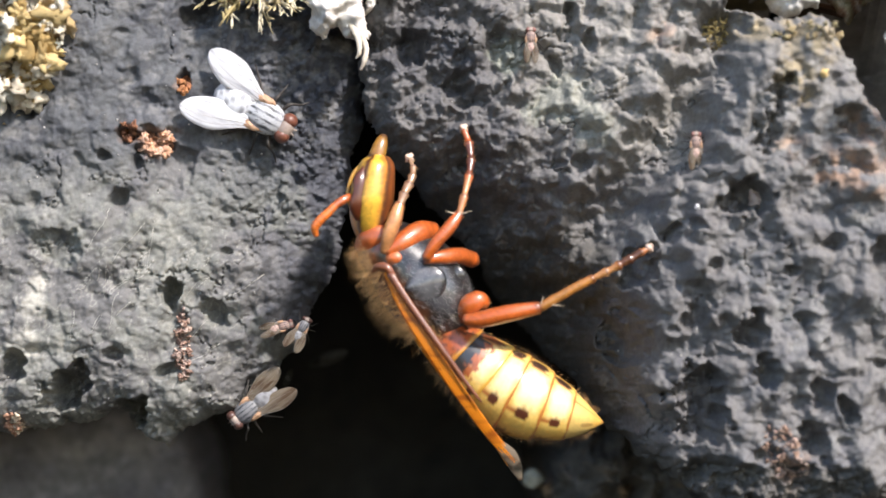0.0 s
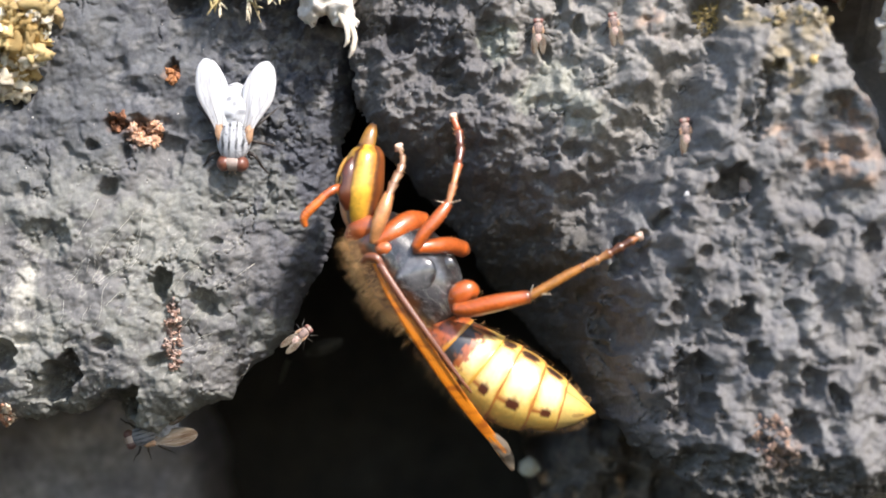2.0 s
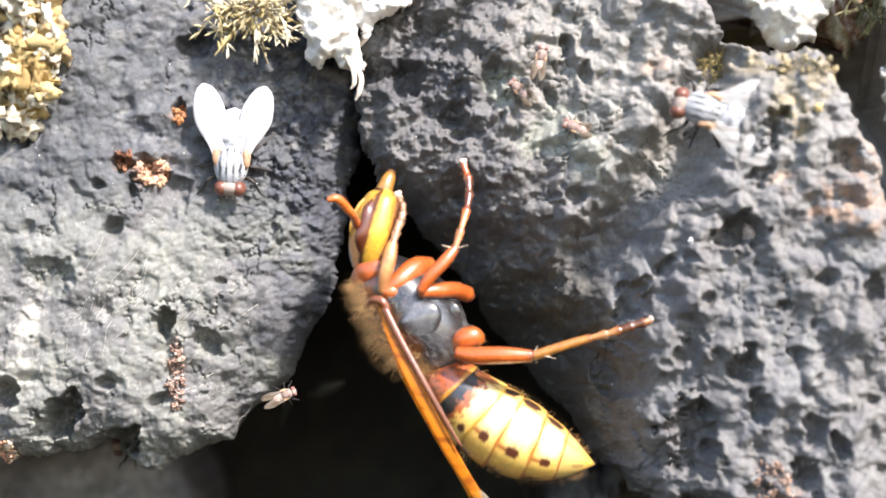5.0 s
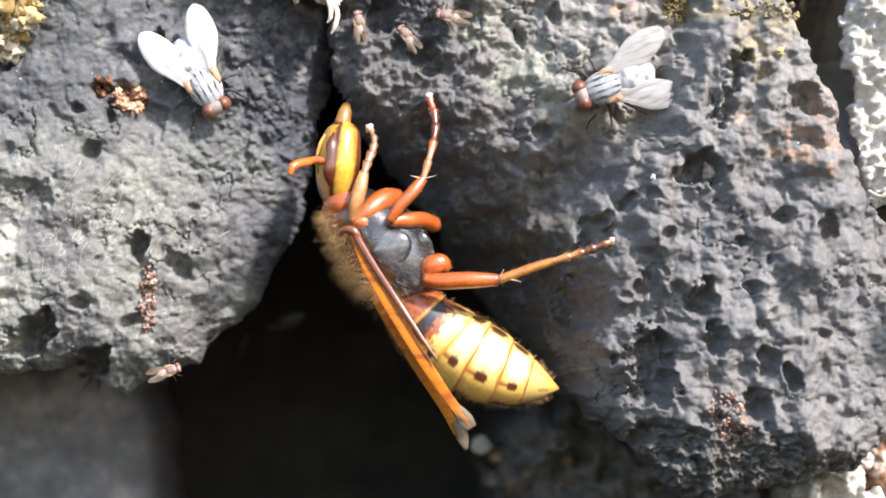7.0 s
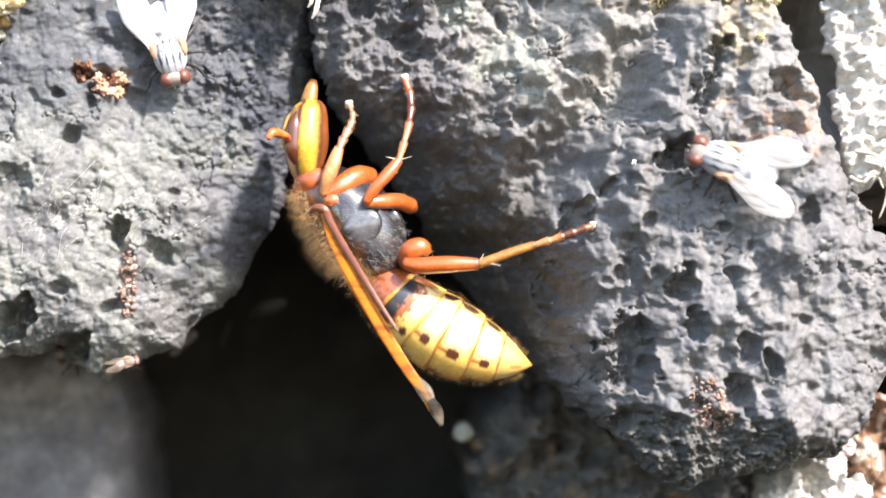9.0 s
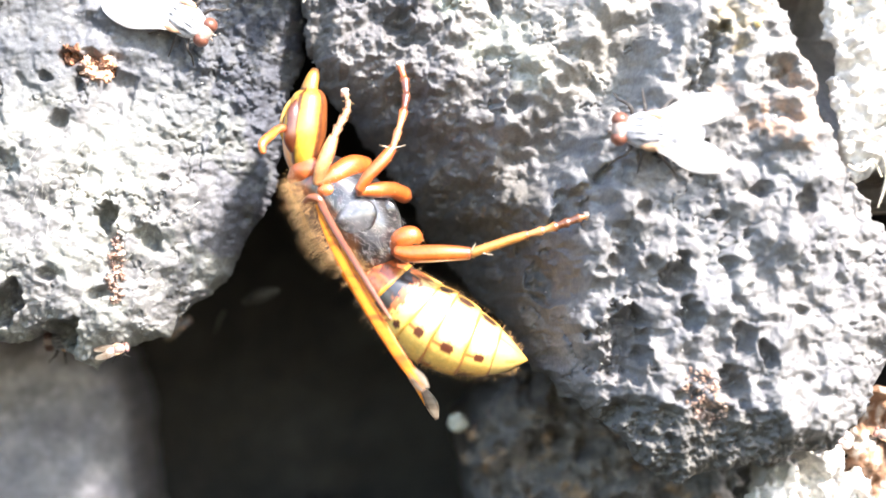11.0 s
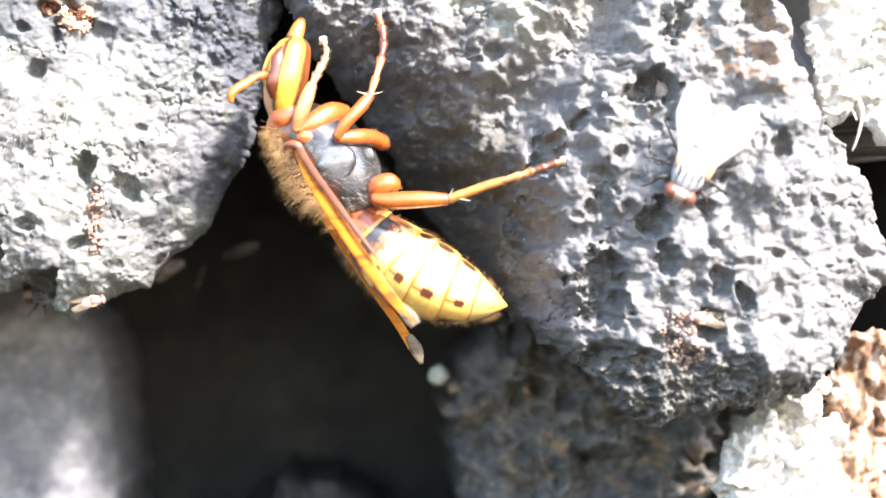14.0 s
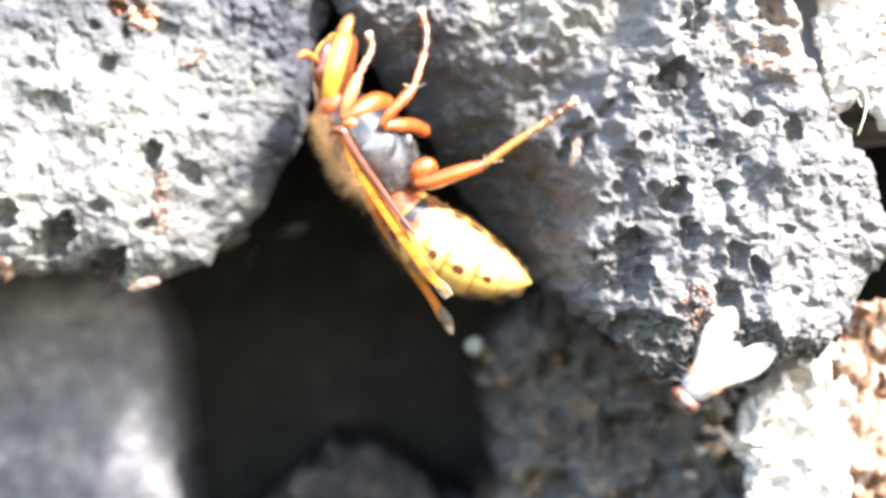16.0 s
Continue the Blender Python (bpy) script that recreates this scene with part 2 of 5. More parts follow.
def pit(H, x0, z0, st, cx, cz, a, b, angle, depth, sharp=0.8, warp=None):
    """Press one hollow into a grid of heights."""
    r = max(a, b)
    i0, i1 = int((cx - r - x0) / st), int((cx + r - x0) / st) + 2
    j0, j1 = int((cz - r - z0) / st), int((cz + r - z0) / st) + 2
    i0, j0, i1, j1 = max(i0, 0), max(j0, 0), min(i1, H.shape[1]), min(j1, H.shape[0])
    if i1 <= i0 or j1 <= j0:
        return
    X, Z = np.meshgrid(x0 + st * np.arange(i0, i1) - cx, z0 + st * np.arange(j0, j1) - cz)
    if warp is not None:
        X, Z = X + 0.42 * r * warp[0][j0:j1, i0:i1], Z + 0.42 * r * warp[1][j0:j1, i0:i1]
    c, s = math.cos(radians(angle)), math.sin(radians(angle))
    q = np.clip(1 - ((X * c + Z * s) / a) ** 2 - ((Z * c - X * s) / b) ** 2, 0, 1)
    H[j0:j1, i0:i1] -= depth * q**sharp


def pores(H, x0, z0, st, count, lo, hi, seed, warp, deep=0.75, power=2.2):
    """Scattered gas bubbles, many small and few large."""
    rg = np.random.default_rng(seed)
    nz, nx = H.shape
    for cx, cz, u, an, e, dp in zip(rg.random(count) * nx * st + x0, rg.random(count) * nz * st + z0, rg.random(count), rg.random(count) * 180, 0.55 + 0.45 * rg.random(count), rg.random(count)):
        r = lo + (hi - lo) * u**power
        pit(H, x0, z0, st, cx, cz, r, r * e, an, deep * r * (0.4 + 0.9 * dp), 0.75 + 0.7 * dp, warp)


SURFACES = []


def rock(name, x0, x1, z0, z1, st, outline, form, tones, material, label, round_off=4.0, deep=26.0, hollows=(), pore_rows=(), edge=1.2, seed=1, lumps=(0.9, 0.22), crag=0.0, under=0.6, category="rock", cracks=0.0, knobs=2.0):
    """A boulder: its front as a fine relief, rounded off at the outline and undercut behind it. under: how far the back draws in, against its depth."""
    X, Z = np.meshgrid(np.arange(x0, x1, st), np.arange(z0, z1, st))
    d = inside(X + 0.9 * edge * fbm(X, Z, 3.1, 5, seed + 50, 0.6), Z + 0.9 * edge * fbm(X, Z, 3.4, 5, seed + 60, 0.6), outline)
    H = form(X, Z, d)
    knob = np.abs(fbm(X + 0.5 * fbm(X, Z, 1.6, 3, seed + 8), Z + 0.5 * fbm(X, Z, 1.6, 3, seed + 6), knobs, 4, seed + 7, 0.4))
    H += lumps[0] * fbm(X, Z, 5.0, 3, seed + 3) + lumps[1] * 2.4 * np.minimum(knob, 0.55)
    if len(lumps) > 2:
        H += lumps[2] * fbm(X, Z, 2.0, 4, seed + 13, 0.5)
    if crag:
        H += crag * (0.45 - np.abs(fbm(X + 0.5 * fbm(X, Z, 2.0, 3, seed + 81), Z, 6.0, 5, seed + 80, 0.5))) * 2
        H -= 0.55 * crag * step(fbm(X, Z, 1.9, 4, seed + 90), 0.12, 0.42)
    warp = fbm(X, Z, 1.3, 3, seed + 70), fbm(X, Z, 1.3, 3, seed + 75)
    for count, lo, hi, sd, dp in pore_rows:
        pores(H, x0, z0, st, count, lo, hi, seed * 100 + sd, warp, dp)
    for cx, cz, wide_by, high_by, angle, depth in hollows:
        pit(H, x0, z0, st, cx, cz, wide_by, high_by, angle, 1.5 * depth, 0.9, warp)
    if cracks:
        bent = fbm(X, Z, 5.0, 5, seed + 95, 0.6)
        H -= cracks * (1 - step(np.abs(bent), 0.0, 0.045)) * step(fbm(X, Z, 7.0, 2, seed + 96), -0.05, 0.25)
    H += 0.07 * fbm(X, Z, 0.5, 3, seed + 9, 0.7) + 0.1 * fbm(X, Z, 0.95, 3, seed + 19, 0.6)
    q = np.clip(1 - d / round_off, 0, 1)
    H = H - round_off * 0.9 * (1 - np.sqrt(np.clip(1 - q * q, 0, 1)))
    col = tones(X, Z, d, H)
    SURFACES.append((x0, z0, st, np.where(d > 0, H, -90.0)))
    gz, gx = np.gradient(d, st)
    gl = np.hypot(gx, gz) + 1e-6
    gx, gz = gx / gl, gz / gl
    out = np.clip(-d, 0, 2 * st)
    verts = np.stack([X + gx * out, -H, Z + gz * out], -1).reshape(-1, 3)
    nz, nx = X.shape
    k = np.arange(nz * nx).reshape(nz, nx)
    quads = np.stack([k[:-1, :-1], k[:-1, 1:], k[1:, 1:], k[1:, :-1]], -1).reshape(-1, 4)
    quads = quads[(d.ravel()[quads] > 0).any(1)]
    used = np.unique(quads)
    back = np.full(nz * nx, -1)
    back[used] = np.arange(len(used))
    quads = back[quads]
    verts, col = verts[used], col.reshape(-1, 3)[used]
    sz, sx = np.gradient(inside(X, Z, outline), st)
    inward = np.stack([sx, 0 * sx, sz], -1).reshape(-1, 3)[used]
    # close the sides: walk the open edges back to the rear
    e = np.concatenate([quads[:, [0, 1]], quads[:, [1, 2]], quads[:, [2, 3]], quads[:, [3, 0]]])
    key = np.sort(e, 1)
    code = key[:, 0].astype(np.int64) * (len(verts) + 1) + key[:, 1]
    _, first, times = np.unique(code, return_index=True, return_counts=True)
    rim = e[first[times == 1]]
    ids = np.unique(rim)
    far = np.full(len(verts), -1)
    far[ids] = np.arange(len(ids))
    n = len(verts)
    rings = [verts]
    for share in (0.12, 0.45, 1.0):
        ring = verts[ids].copy()
        run = share * (deep - ring[:, 1])
        rings.append(ring + np.stack([0 * run, run, 0 * run], 1) + inward[ids] * (under * run)[:, None])
    walls = [quads]
    near = rim
    for lev in range(3):
        nxt = n + lev * len(ids) + far[rim]
        walls.append(np.stack([near[:, 1], near[:, 0], nxt[:, 0], nxt[:, 1]], 1))
        near = nxt
    return thing(name, mesh_from(name, np.vstack(rings), np.vstack(walls), np.vstack([col] + [col[ids]] * 3)), material, label, category)


def ground_at(x, z, reach=1.2):
    """How far (mm) the rocks stand out towards the viewer round a place on the plan."""
    best = -30.0
    for x0, z0, st, H in SURFACES:
        i, j, r = int((x - x0) / st), int((z - z0) / st), max(1, int(reach / st))
        w = H[max(j - r, 0):max(j + r, 0), max(i - r, 0):max(i + r, 0)]
        if w.size:
            best = max(best, float(np.percentile(w, 80)))
    return best


def blend(base, colour, amount):
    return base + (np.asarray(colour) - base) * amount[..., None]


# ---------------------------------------------------------------- boulders
SLATE = (0.088, 0.092, 0.102)
DARK, GREY, BLUE = (0.06, 0.059, 0.061), (0.155, 0.153, 0.15), (0.118, 0.12, 0.132)
SAGE, CREAM, RUSTY, OCHRE = (0.23, 0.238, 0.208), (0.4, 0.39, 0.345), (0.36, 0.19, 0.12), (0.36, 0.26, 0.09)


def spot(X, Z, cx, cz, r, soft=0.5):
    d = np.hypot(X - cx, Z - cz) / r + 0.5 * fbm(X, Z, r * 0.7, 4, 77)
    return 1 - step(d, 1 - soft, 1 + soft * 0.4)


def left_form(X, Z, d):
    rough = step(X, -21, -13) * step(Z + 2 * fbm(X, Z, 4.0, 3, 49), -3, 5)
    H = rough * (1.3 * np.abs(fbm(X, Z, 2.2, 4, 48, 0.55)) + 0.3 * fbm(X, Z, 1.2, 4, 50, 0.6))
    return H + 0.6 - 0.3 * np.clip(X + 26, 0, 30) - 0.05 * np.clip(X + 36, -20, 0) - 0.14 * np.clip(-Z - 1, 0, 14)


def left_tones(X, Z, d, H):
    n1, n2 = fbm(X, Z, 6.0, 5, 11), fbm(X, Z, 1.2, 4, 12)
    high = step(Z + 3 * n1 - 0.1 * (X + 25), 2, 9)
    c = blend(np.ones(X.shape + (3,)) * GREY, SLATE, high)
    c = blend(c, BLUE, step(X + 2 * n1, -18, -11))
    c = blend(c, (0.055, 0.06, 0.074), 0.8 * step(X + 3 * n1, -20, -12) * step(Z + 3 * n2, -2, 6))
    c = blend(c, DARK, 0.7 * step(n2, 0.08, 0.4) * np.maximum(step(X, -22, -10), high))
    c = blend(c, (0.2, 0.2, 0.2), 0.5 * high * step(n2 - n1, 0.12, 0.45))
    film = step(n1 + 0.35 * n2 + 0.2 * (1 - step(X, -22, -12)), -0.1, 0.3) * (1 - 0.8 * high)
    c = blend(c, SAGE, 0.5 * film)
    c = blend(c, CREAM, 0.32 * step(n2 + n1, 0.22, 0.55) * (1 - step(X, -24, -15)) * (1 - high))
    for cx, cz, r in ((-31.57, -4.35, 1.3), (-32.44, -7.39, 1.5), (-31.13, -2.61, 0.9), (-33.74, 15.23, 2.6)):
        c = blend(c, (0.5, 0.48, 0.42), 0.6 * spot(X, Z, cx, cz, r))
    for cx, cz, r in ((-22.43, 8.18, 1.3), (-24.26, 8.92, 0.9), (-20.17, 12.62, 0.7), (-20.43, -6.96, 0.8), (-33.57, -13.92, 1.0)):
        c = blend(c, RUSTY, 0.3 * spot(X, Z, cx, cz, r))
    net = np.minimum(np.abs(fbm(X, Z, 4.0, 4, 13, 0.6)), np.abs(fbm(X + 40, Z, 3.0, 4, 14, 0.6)))
    c = blend(c, (0.42, 0.41, 0.37), 0.5 * (1 - step(net, 0.0, 0.035)) * (1 - step(X, -17, -12)) * (1 - step(Z, 0, 5)))
    return c


LEFT_OUTLINE = ((-5.14, 33.67), (-5.71, 16.62), (-6.37, 11.81), (-7.33, 6.56), (-7.94, 2.19), (-8.9, -1.75), (-10.48, -5.24), (-12.93, -8.74), (-16.64, -12.59), (-19.7, -14.08),
                (-22.11, -15.3), (-24.38, -14.34), (-26.48, -13.03), (-29.54, -13.64), (-32.6, -14.52), (-47.47, -14.21), (-60.59, -11.37), (-60.59, 33.67))
LEFT_HOLLOWS = (
    (-25, 3.83, 0.95, 0.8, 30, 1.0), (-29.83, 0, 2.0, 1.8, 0, 0.7), (-21.13, -3.48, 1.4, 0.8, 80, 2.2), (-17.99, -5.04, 1.5, 0.9, -50, 1.1),
    (-29.3, -10.96, 2.4, 1.6, 50, 3.4), (-25.13, -13.14, 2.6, 1.5, 30, 3.8), (-25.69, -8.18, 0.8, 0.6, 0, 0.9), (-18.95, 18.19, 1.6, 1.2, 20, 1.6),
    (-16.86, -0.26, 0.5, 0.4, 0, 0.5), (-22.43, 8.27, 1.7, 1.1, -15, 1.2), (-24.39, 8.7, 1.0, 0.9, 0, 1.3), (-20.17, 13.05, 1.0, 0.6, 75, 1.3),
    (-23.6, 6.75, 0.8, 0.4, 80, 1.0), (-20.69, 6.53, 1.6, 2.0, 15, 0.7), (-26.13, 7.18, 0.6, 0.5, 0, 0.7), (-21.56, -9.57, 1.2, 0.6, 20, 1.2), (-31.57, 10.88, 1.1, 0.7, 45, 0.9),
    (-33.31, -9.13, 1.6, 1.0, 70, 1.8))
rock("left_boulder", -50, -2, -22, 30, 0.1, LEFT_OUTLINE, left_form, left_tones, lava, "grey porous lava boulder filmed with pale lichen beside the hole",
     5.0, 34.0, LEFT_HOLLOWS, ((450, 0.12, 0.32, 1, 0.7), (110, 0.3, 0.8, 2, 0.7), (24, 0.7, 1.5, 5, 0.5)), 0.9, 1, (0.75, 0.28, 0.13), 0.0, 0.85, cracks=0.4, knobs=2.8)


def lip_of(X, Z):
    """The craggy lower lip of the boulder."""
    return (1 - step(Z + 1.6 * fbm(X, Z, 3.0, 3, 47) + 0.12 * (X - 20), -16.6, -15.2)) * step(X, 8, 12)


def right_form(X, Z, d):
    turn = 9.0 + 6.0 * step(-Z, -8, 6)
    slope = 0.2 + 0.9 * step(-Z, -10, -1) + 0.65 * step(-Z, 0, 7)
    H = -slope * 1.6 * np.log1p(np.exp(np.clip((turn - X) / 1.6, -30, 30))) + 7.0 * step(X, 8, 25) + 1.6 * step(X, 24, 31) - 2.6 * step(X, 31, 40)
    valley = to_line(X + 0.8 * fbm(X, Z, 3.0, 3, 40), Z + 0.8 * fbm(X, Z, 3.0, 3, 41), VALLEY)
    H = H - 4.0 * (1 - step(valley, 0.2, 3.8))
    H = H - 1.7 * (1 - step(to_line(X + 0.9 * fbm(X, Z, 1.4, 4, 38), Z + 0.6 * fbm(X, Z, 1.7, 3, 35), CLEFT) + 0.5 * fbm(X, Z, 0.9, 3, 34), 0.0, 0.8))
    ridge = to_line(X, Z, RIDGE)
    flank = 1 - step(X - turn, -5, 1)
    H = H + flank * (1.4 * fbm(X, Z, 5.0, 3, 42) + 1.0 * fbm(X, Z, 2.4, 4, 43) + 0.55 * np.abs(fbm(X, Z, 1.5, 4, 41, 0.6)) + 0.5 * (0.4 - np.abs(fbm(X, Z, 3.6, 4, 44))))
    lip = lip_of(X, Z)
    H = H - 1.4 * lip + lip * (1.5 * (0.35 - np.abs(fbm(X, Z, 2.2, 5, 45, 0.62))) + 0.9 * fbm(X, Z, 1.1, 4, 46, 0.65))
    return H + 1.3 * (1 - step(ridge, 0.0, 3.2))


VALLEY = ((20.53, 16.27), (18.82, 12.42), (17.53, 8.14), (14.39, 5.17), (12.46, 1.72))
CLEFT = ((25.3, 12.6), (24.9, 11.6), (24.3, 9.6), (23.7, 7.6))
RIDGE = ((16.8, -10.65), (15.52, -8.52), (16.16, -5.11))


def right_tones(X, Z, d, H):
    n1, n2 = fbm(X, Z, 6.0, 5, 21), fbm(X, Z, 1.1, 4, 22)
    c = blend(np.ones(X.shape + (3,)) * (0.165, 0.16, 0.156), (0.132, 0.132, 0.14), step(n1, -0.1, 0.3))
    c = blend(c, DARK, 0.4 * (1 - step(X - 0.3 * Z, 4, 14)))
    c = blend(c, (0.24, 0.236, 0.22), 0.5 * step(n1 + 0.4 * n2, 0.0, 0.45) * step(X, 5, 14))
    top = step(Z + 0.35 * X + 3 * n1, 9, 17) * step(X, 2, 8) * (1 - step(X, 17, 21))
    c = blend(c, (0.29, 0.275, 0.245), 0.6 * top)
    for cx, cz, r in ((9.28, 11.69, 2.2), (11.44, 9.31, 1.8), (4.98, 15.01, 1.6), (6.93, 10.44, 1.0)):
        c = blend(c, (0.29, 0.3, 0.25), 0.75 * spot(X, Z, cx, cz, r, 0.35))
    for cx, cz, r in ((30.86, 5.54, 2.4), (28.73, 5.97, 1.6), (31.71, 8.95, 1.5), (25.82, -16.31, 1.5), (16.46, 16.28, 1.6), (25.6, 7.6, 1.3), (31.0, 9.6, 1.3), (28.3, 5.8, 1.0)):
        c = blend(c, (0.42, 0.24, 0.14), 0.62 * spot(X, Z, cx, cz, r, 0.9) * step(n2, -0.25, 0.2))
    for cx, cz, r in ((27.02, 16.19, 2.6), (23.19, 16.62, 1.5), (29.15, 15.55, 1.2), (25.9, 13.0, 1.6), (26.6, 11.2, 1.0)):
        c = blend(c, OCHRE, 0.7 * spot(X, Z, cx, cz, r, 0.9) * step(n2, -0.3, 0.15))
    c = blend(c, (0.27, 0.26, 0.24), 0.35 * step(Z + 3 * n1, 2, 10) * step(X, 4, 11))
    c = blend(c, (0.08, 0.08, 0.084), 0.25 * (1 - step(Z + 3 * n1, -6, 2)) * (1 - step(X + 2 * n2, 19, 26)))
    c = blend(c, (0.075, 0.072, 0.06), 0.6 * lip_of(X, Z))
    # olive-dark stained flank, with the deep shadow beside the hole put into its colour
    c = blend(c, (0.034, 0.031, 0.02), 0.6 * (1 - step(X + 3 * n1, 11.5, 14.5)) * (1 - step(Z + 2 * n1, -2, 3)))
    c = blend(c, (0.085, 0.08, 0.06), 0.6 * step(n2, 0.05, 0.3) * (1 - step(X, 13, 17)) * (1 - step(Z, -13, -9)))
    return c


RIGHT_OUTLINE = ((-6.77, 33.5), (-6.68, 16.53), (-6.37, 11.37), (-4.67, 7.51), (-1.58, 4), (1.53, 0.45), (4.19, -3.55), (7.26, -7.07), (10.69, -10.93), (12.81, -14.35),
                 (18.95, -18.32), (20.67, -20.83), (24.17, -21.95), (29, -20.65), (32.52, -19.56), (35.61, -18.89), (37.96, -15.93), (39.19, -12.79), (41.98, -9.59),
                 (39.17, -2.09), (36.26, 1.12), (34.0, 5.5), (31.8, 10.76), (30.2, 14.4), (27.6, 17.7), (23.79, 17.28), (21.6, 18.03), (19.89, 21.17), (18.56, 26.55), (17.62, 34.67))
RIGHT_HOLLOWS = (
    (-2.59, 15.58, 1.7, 1.5, 60, 2.0), (1.15, 12.18, 1.6, 1.3, -20, 1.7), (9.71, 18.09, 0.6, 1.0, 10, 1.2), (10.58, 6.49, 0.85, 0.75, 0, 0.9),
    (22.67, 3.77, 2.1, 1.5, 10, 2.4), (30.09, 9.46, 1.5, 1.3, 30, 1.7), (14.83, -1.29, 1.3, 2.4, -20, 1.4), (19.3, -11.6, 2.2, 3.5, 10, 2.4),
    (22.76, -6.17, 1.7, 1.1, 60, 1.8), (24.13, -9.16, 0.9, 1.7, 10, 1.3), (27.96, -10.65, 1.5, 1.0, 80, 1.5), (27.45, -14.4, 1.0, 2.0, 25, 1.9),
    (29.79, -11.93, 0.7, 1.3, 20, 1.3), (13.96, -6.89, 2.0, 2.2, 0, 1.5), (18.93, -5.11, 1.0, 1.6, -30, 1.2), (26.6, -5.11, 0.8, 0.6, 0, 1.0))
RIGHT_SMALL_HOLLOWS = (
    (4.11, 16.53, 0.8, 0.6, 30, 0.8), (8.63, 14.07, 0.5, 1.0, 15, 0.8), (11.22, 16.01, 0.6, 0.8, 0, 0.8), (28.73, 0.43, 1.0, 0.7, 40, 1.1), (32.14, -0.42, 0.9, 1.3, 0, 1.2),
    (25.75, -1.7, 0.7, 0.5, 0, 0.8), (20.21, -1.28, 0.8, 0.6, 70, 0.8), (17.32, 1.07, 1.0, 0.7, 60, 0.9), (32.14, -8.52, 0.6, 0.5, 0, 0.8), (24.04, -15.33, 1.2, 0.8, 20, 1.2))
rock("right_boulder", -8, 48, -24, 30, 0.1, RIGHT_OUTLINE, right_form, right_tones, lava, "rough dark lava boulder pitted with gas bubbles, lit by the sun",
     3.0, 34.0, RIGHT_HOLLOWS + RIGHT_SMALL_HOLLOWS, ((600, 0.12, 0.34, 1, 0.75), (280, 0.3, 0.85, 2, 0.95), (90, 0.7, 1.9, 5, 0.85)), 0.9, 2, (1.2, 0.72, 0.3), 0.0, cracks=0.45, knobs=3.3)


def pale_tones(base, vein):
    def tones(X, Z, d, H):
        n1, n2 = fbm(X, Z, 2.4, 5, 31), fbm(X, Z, 0.8, 4, 32)
        c = np.ones(X.shape + (3,)) * base
        c = blend(c, vein, 0.9 * step(n1 + 0.5 * n2, -0.4, 0.8))
        return blend(c, (0.2, 0.18, 0.15), 0.6 * step(n2 - 0.3 * n1, 0.15, 0.9))
    return tones


def level(h, gx=0.0, gz=0.0, cx=0.0, cz=0.0):
    return lambda X, Z, d: h + gx * (X - cx) + gz * (Z - cz)


rock("lichen_column", 33, 52, 0, 32, 0.16, ((33.72, 27.46), (33.74, 13.77), (34.31, 9.83), (35.04, 5.45), (35.82, 1.95), (37.79, 2.38), (40.34, -0.96), (49.2, -0.64), (48.26, 28.05)),
     level(5.2), pale_tones((0.58, 0.56, 0.52), (0.42, 0.39, 0.34)), crust, "rock column crusted with whitish cracked lichen", 1.6, 24.0, (), ((300, 0.12, 0.5, 3, 0.5),), 1.2, 5, (1.4, 0.8, 0.7), 0.5, 0.6, "rock", 0.8, 1.5)
rock("upper_lichen_rock", 20, 34, 14, 32, 0.16, ((22.96, 33.97), (23.76, 20.36), (25.85, 17.85), (28.46, 18.69), (30.04, 21.35), (29.53, 34.08)),
     level(2.0), pale_tones((0.6, 0.58, 0.53), (0.48, 0.45, 0.4)), crust, "small rock knob crusted with whitish lichen", 2.0, 24.0, (), ((200, 0.12, 0.5, 3, 0.6),), 1.0, 6, (1.0, 0.2, 1.3))
rock("lower_lichen_rock", 26, 48, -46, -14, 0.14, ((29.6, -27), (29.9, -25), (31, -23.2), (32, -22.6), (33.2, -20.4), (35, -19.2), (36.6, -18.2), (38, -18.9), (37.7, -21), (39.2, -20.6), (40.2, -21.8), (39.3, -25), (40, -29), (41, -42), (29, -42), (30.8, -30)),
     level(-2.5, -0.1, -0.05, 34, -20), pale_tones((0.62, 0.6, 0.56), (0.5, 0.47, 0.43)), crust, "whitish lichen-crusted craggy stone below the dark boulder", 2.4, 24.0,
     ((34.6, -21.2, 0.6, 1.6, 20, 1.0), (37.2, -22.0, 0.5, 1.3, -10, 1.2), (32.2, -25.2, 1.1, 0.6, 40, 0.9), (36.0, -26.2, 0.7, 1.0, 0, 0.8)), ((240, 0.12, 0.5, 3, 0.7), (50, 0.5, 1.2, 4, 0.5)), 1.0, 7, (2.4, 0.7, 0.5), 0.8, cracks=0.5, knobs=1.6)


def bark_tones(X, Z, d, H):
    n1, n2 = fbm(X * 2.2, Z * 0.7, 2.0, 5, 36), fbm(X, Z, 0.8, 4, 37)
    c = blend(np.ones(X.shape + (3,)) * (0.23, 0.13, 0.078), (0.5, 0.45, 0.39), step(n1 + 0.4 * n2, -0.05, 0.3))
    return blend(c, (0.05, 0.035, 0.025), 0.8 * step(-n1, 0.15, 0.4))


rock("brown_stone", 34, 56, -46, -8, 0.18, ((38.2, -17.6), (40.2, -14.6), (47.32, -13.2), (54.14, -13.8), (54.9, -40.67), (38.0, -41.16), (38.2, -25.44)),
     level(-4.5), bark_tones, crust, "reddish-brown flaky stone edged with pale crust", 2.0, 24.0, (), ((300, 0.15, 0.6, 3, 0.6),), 1.4, 8, (1.6, 0.4, 0.9), 0.6)


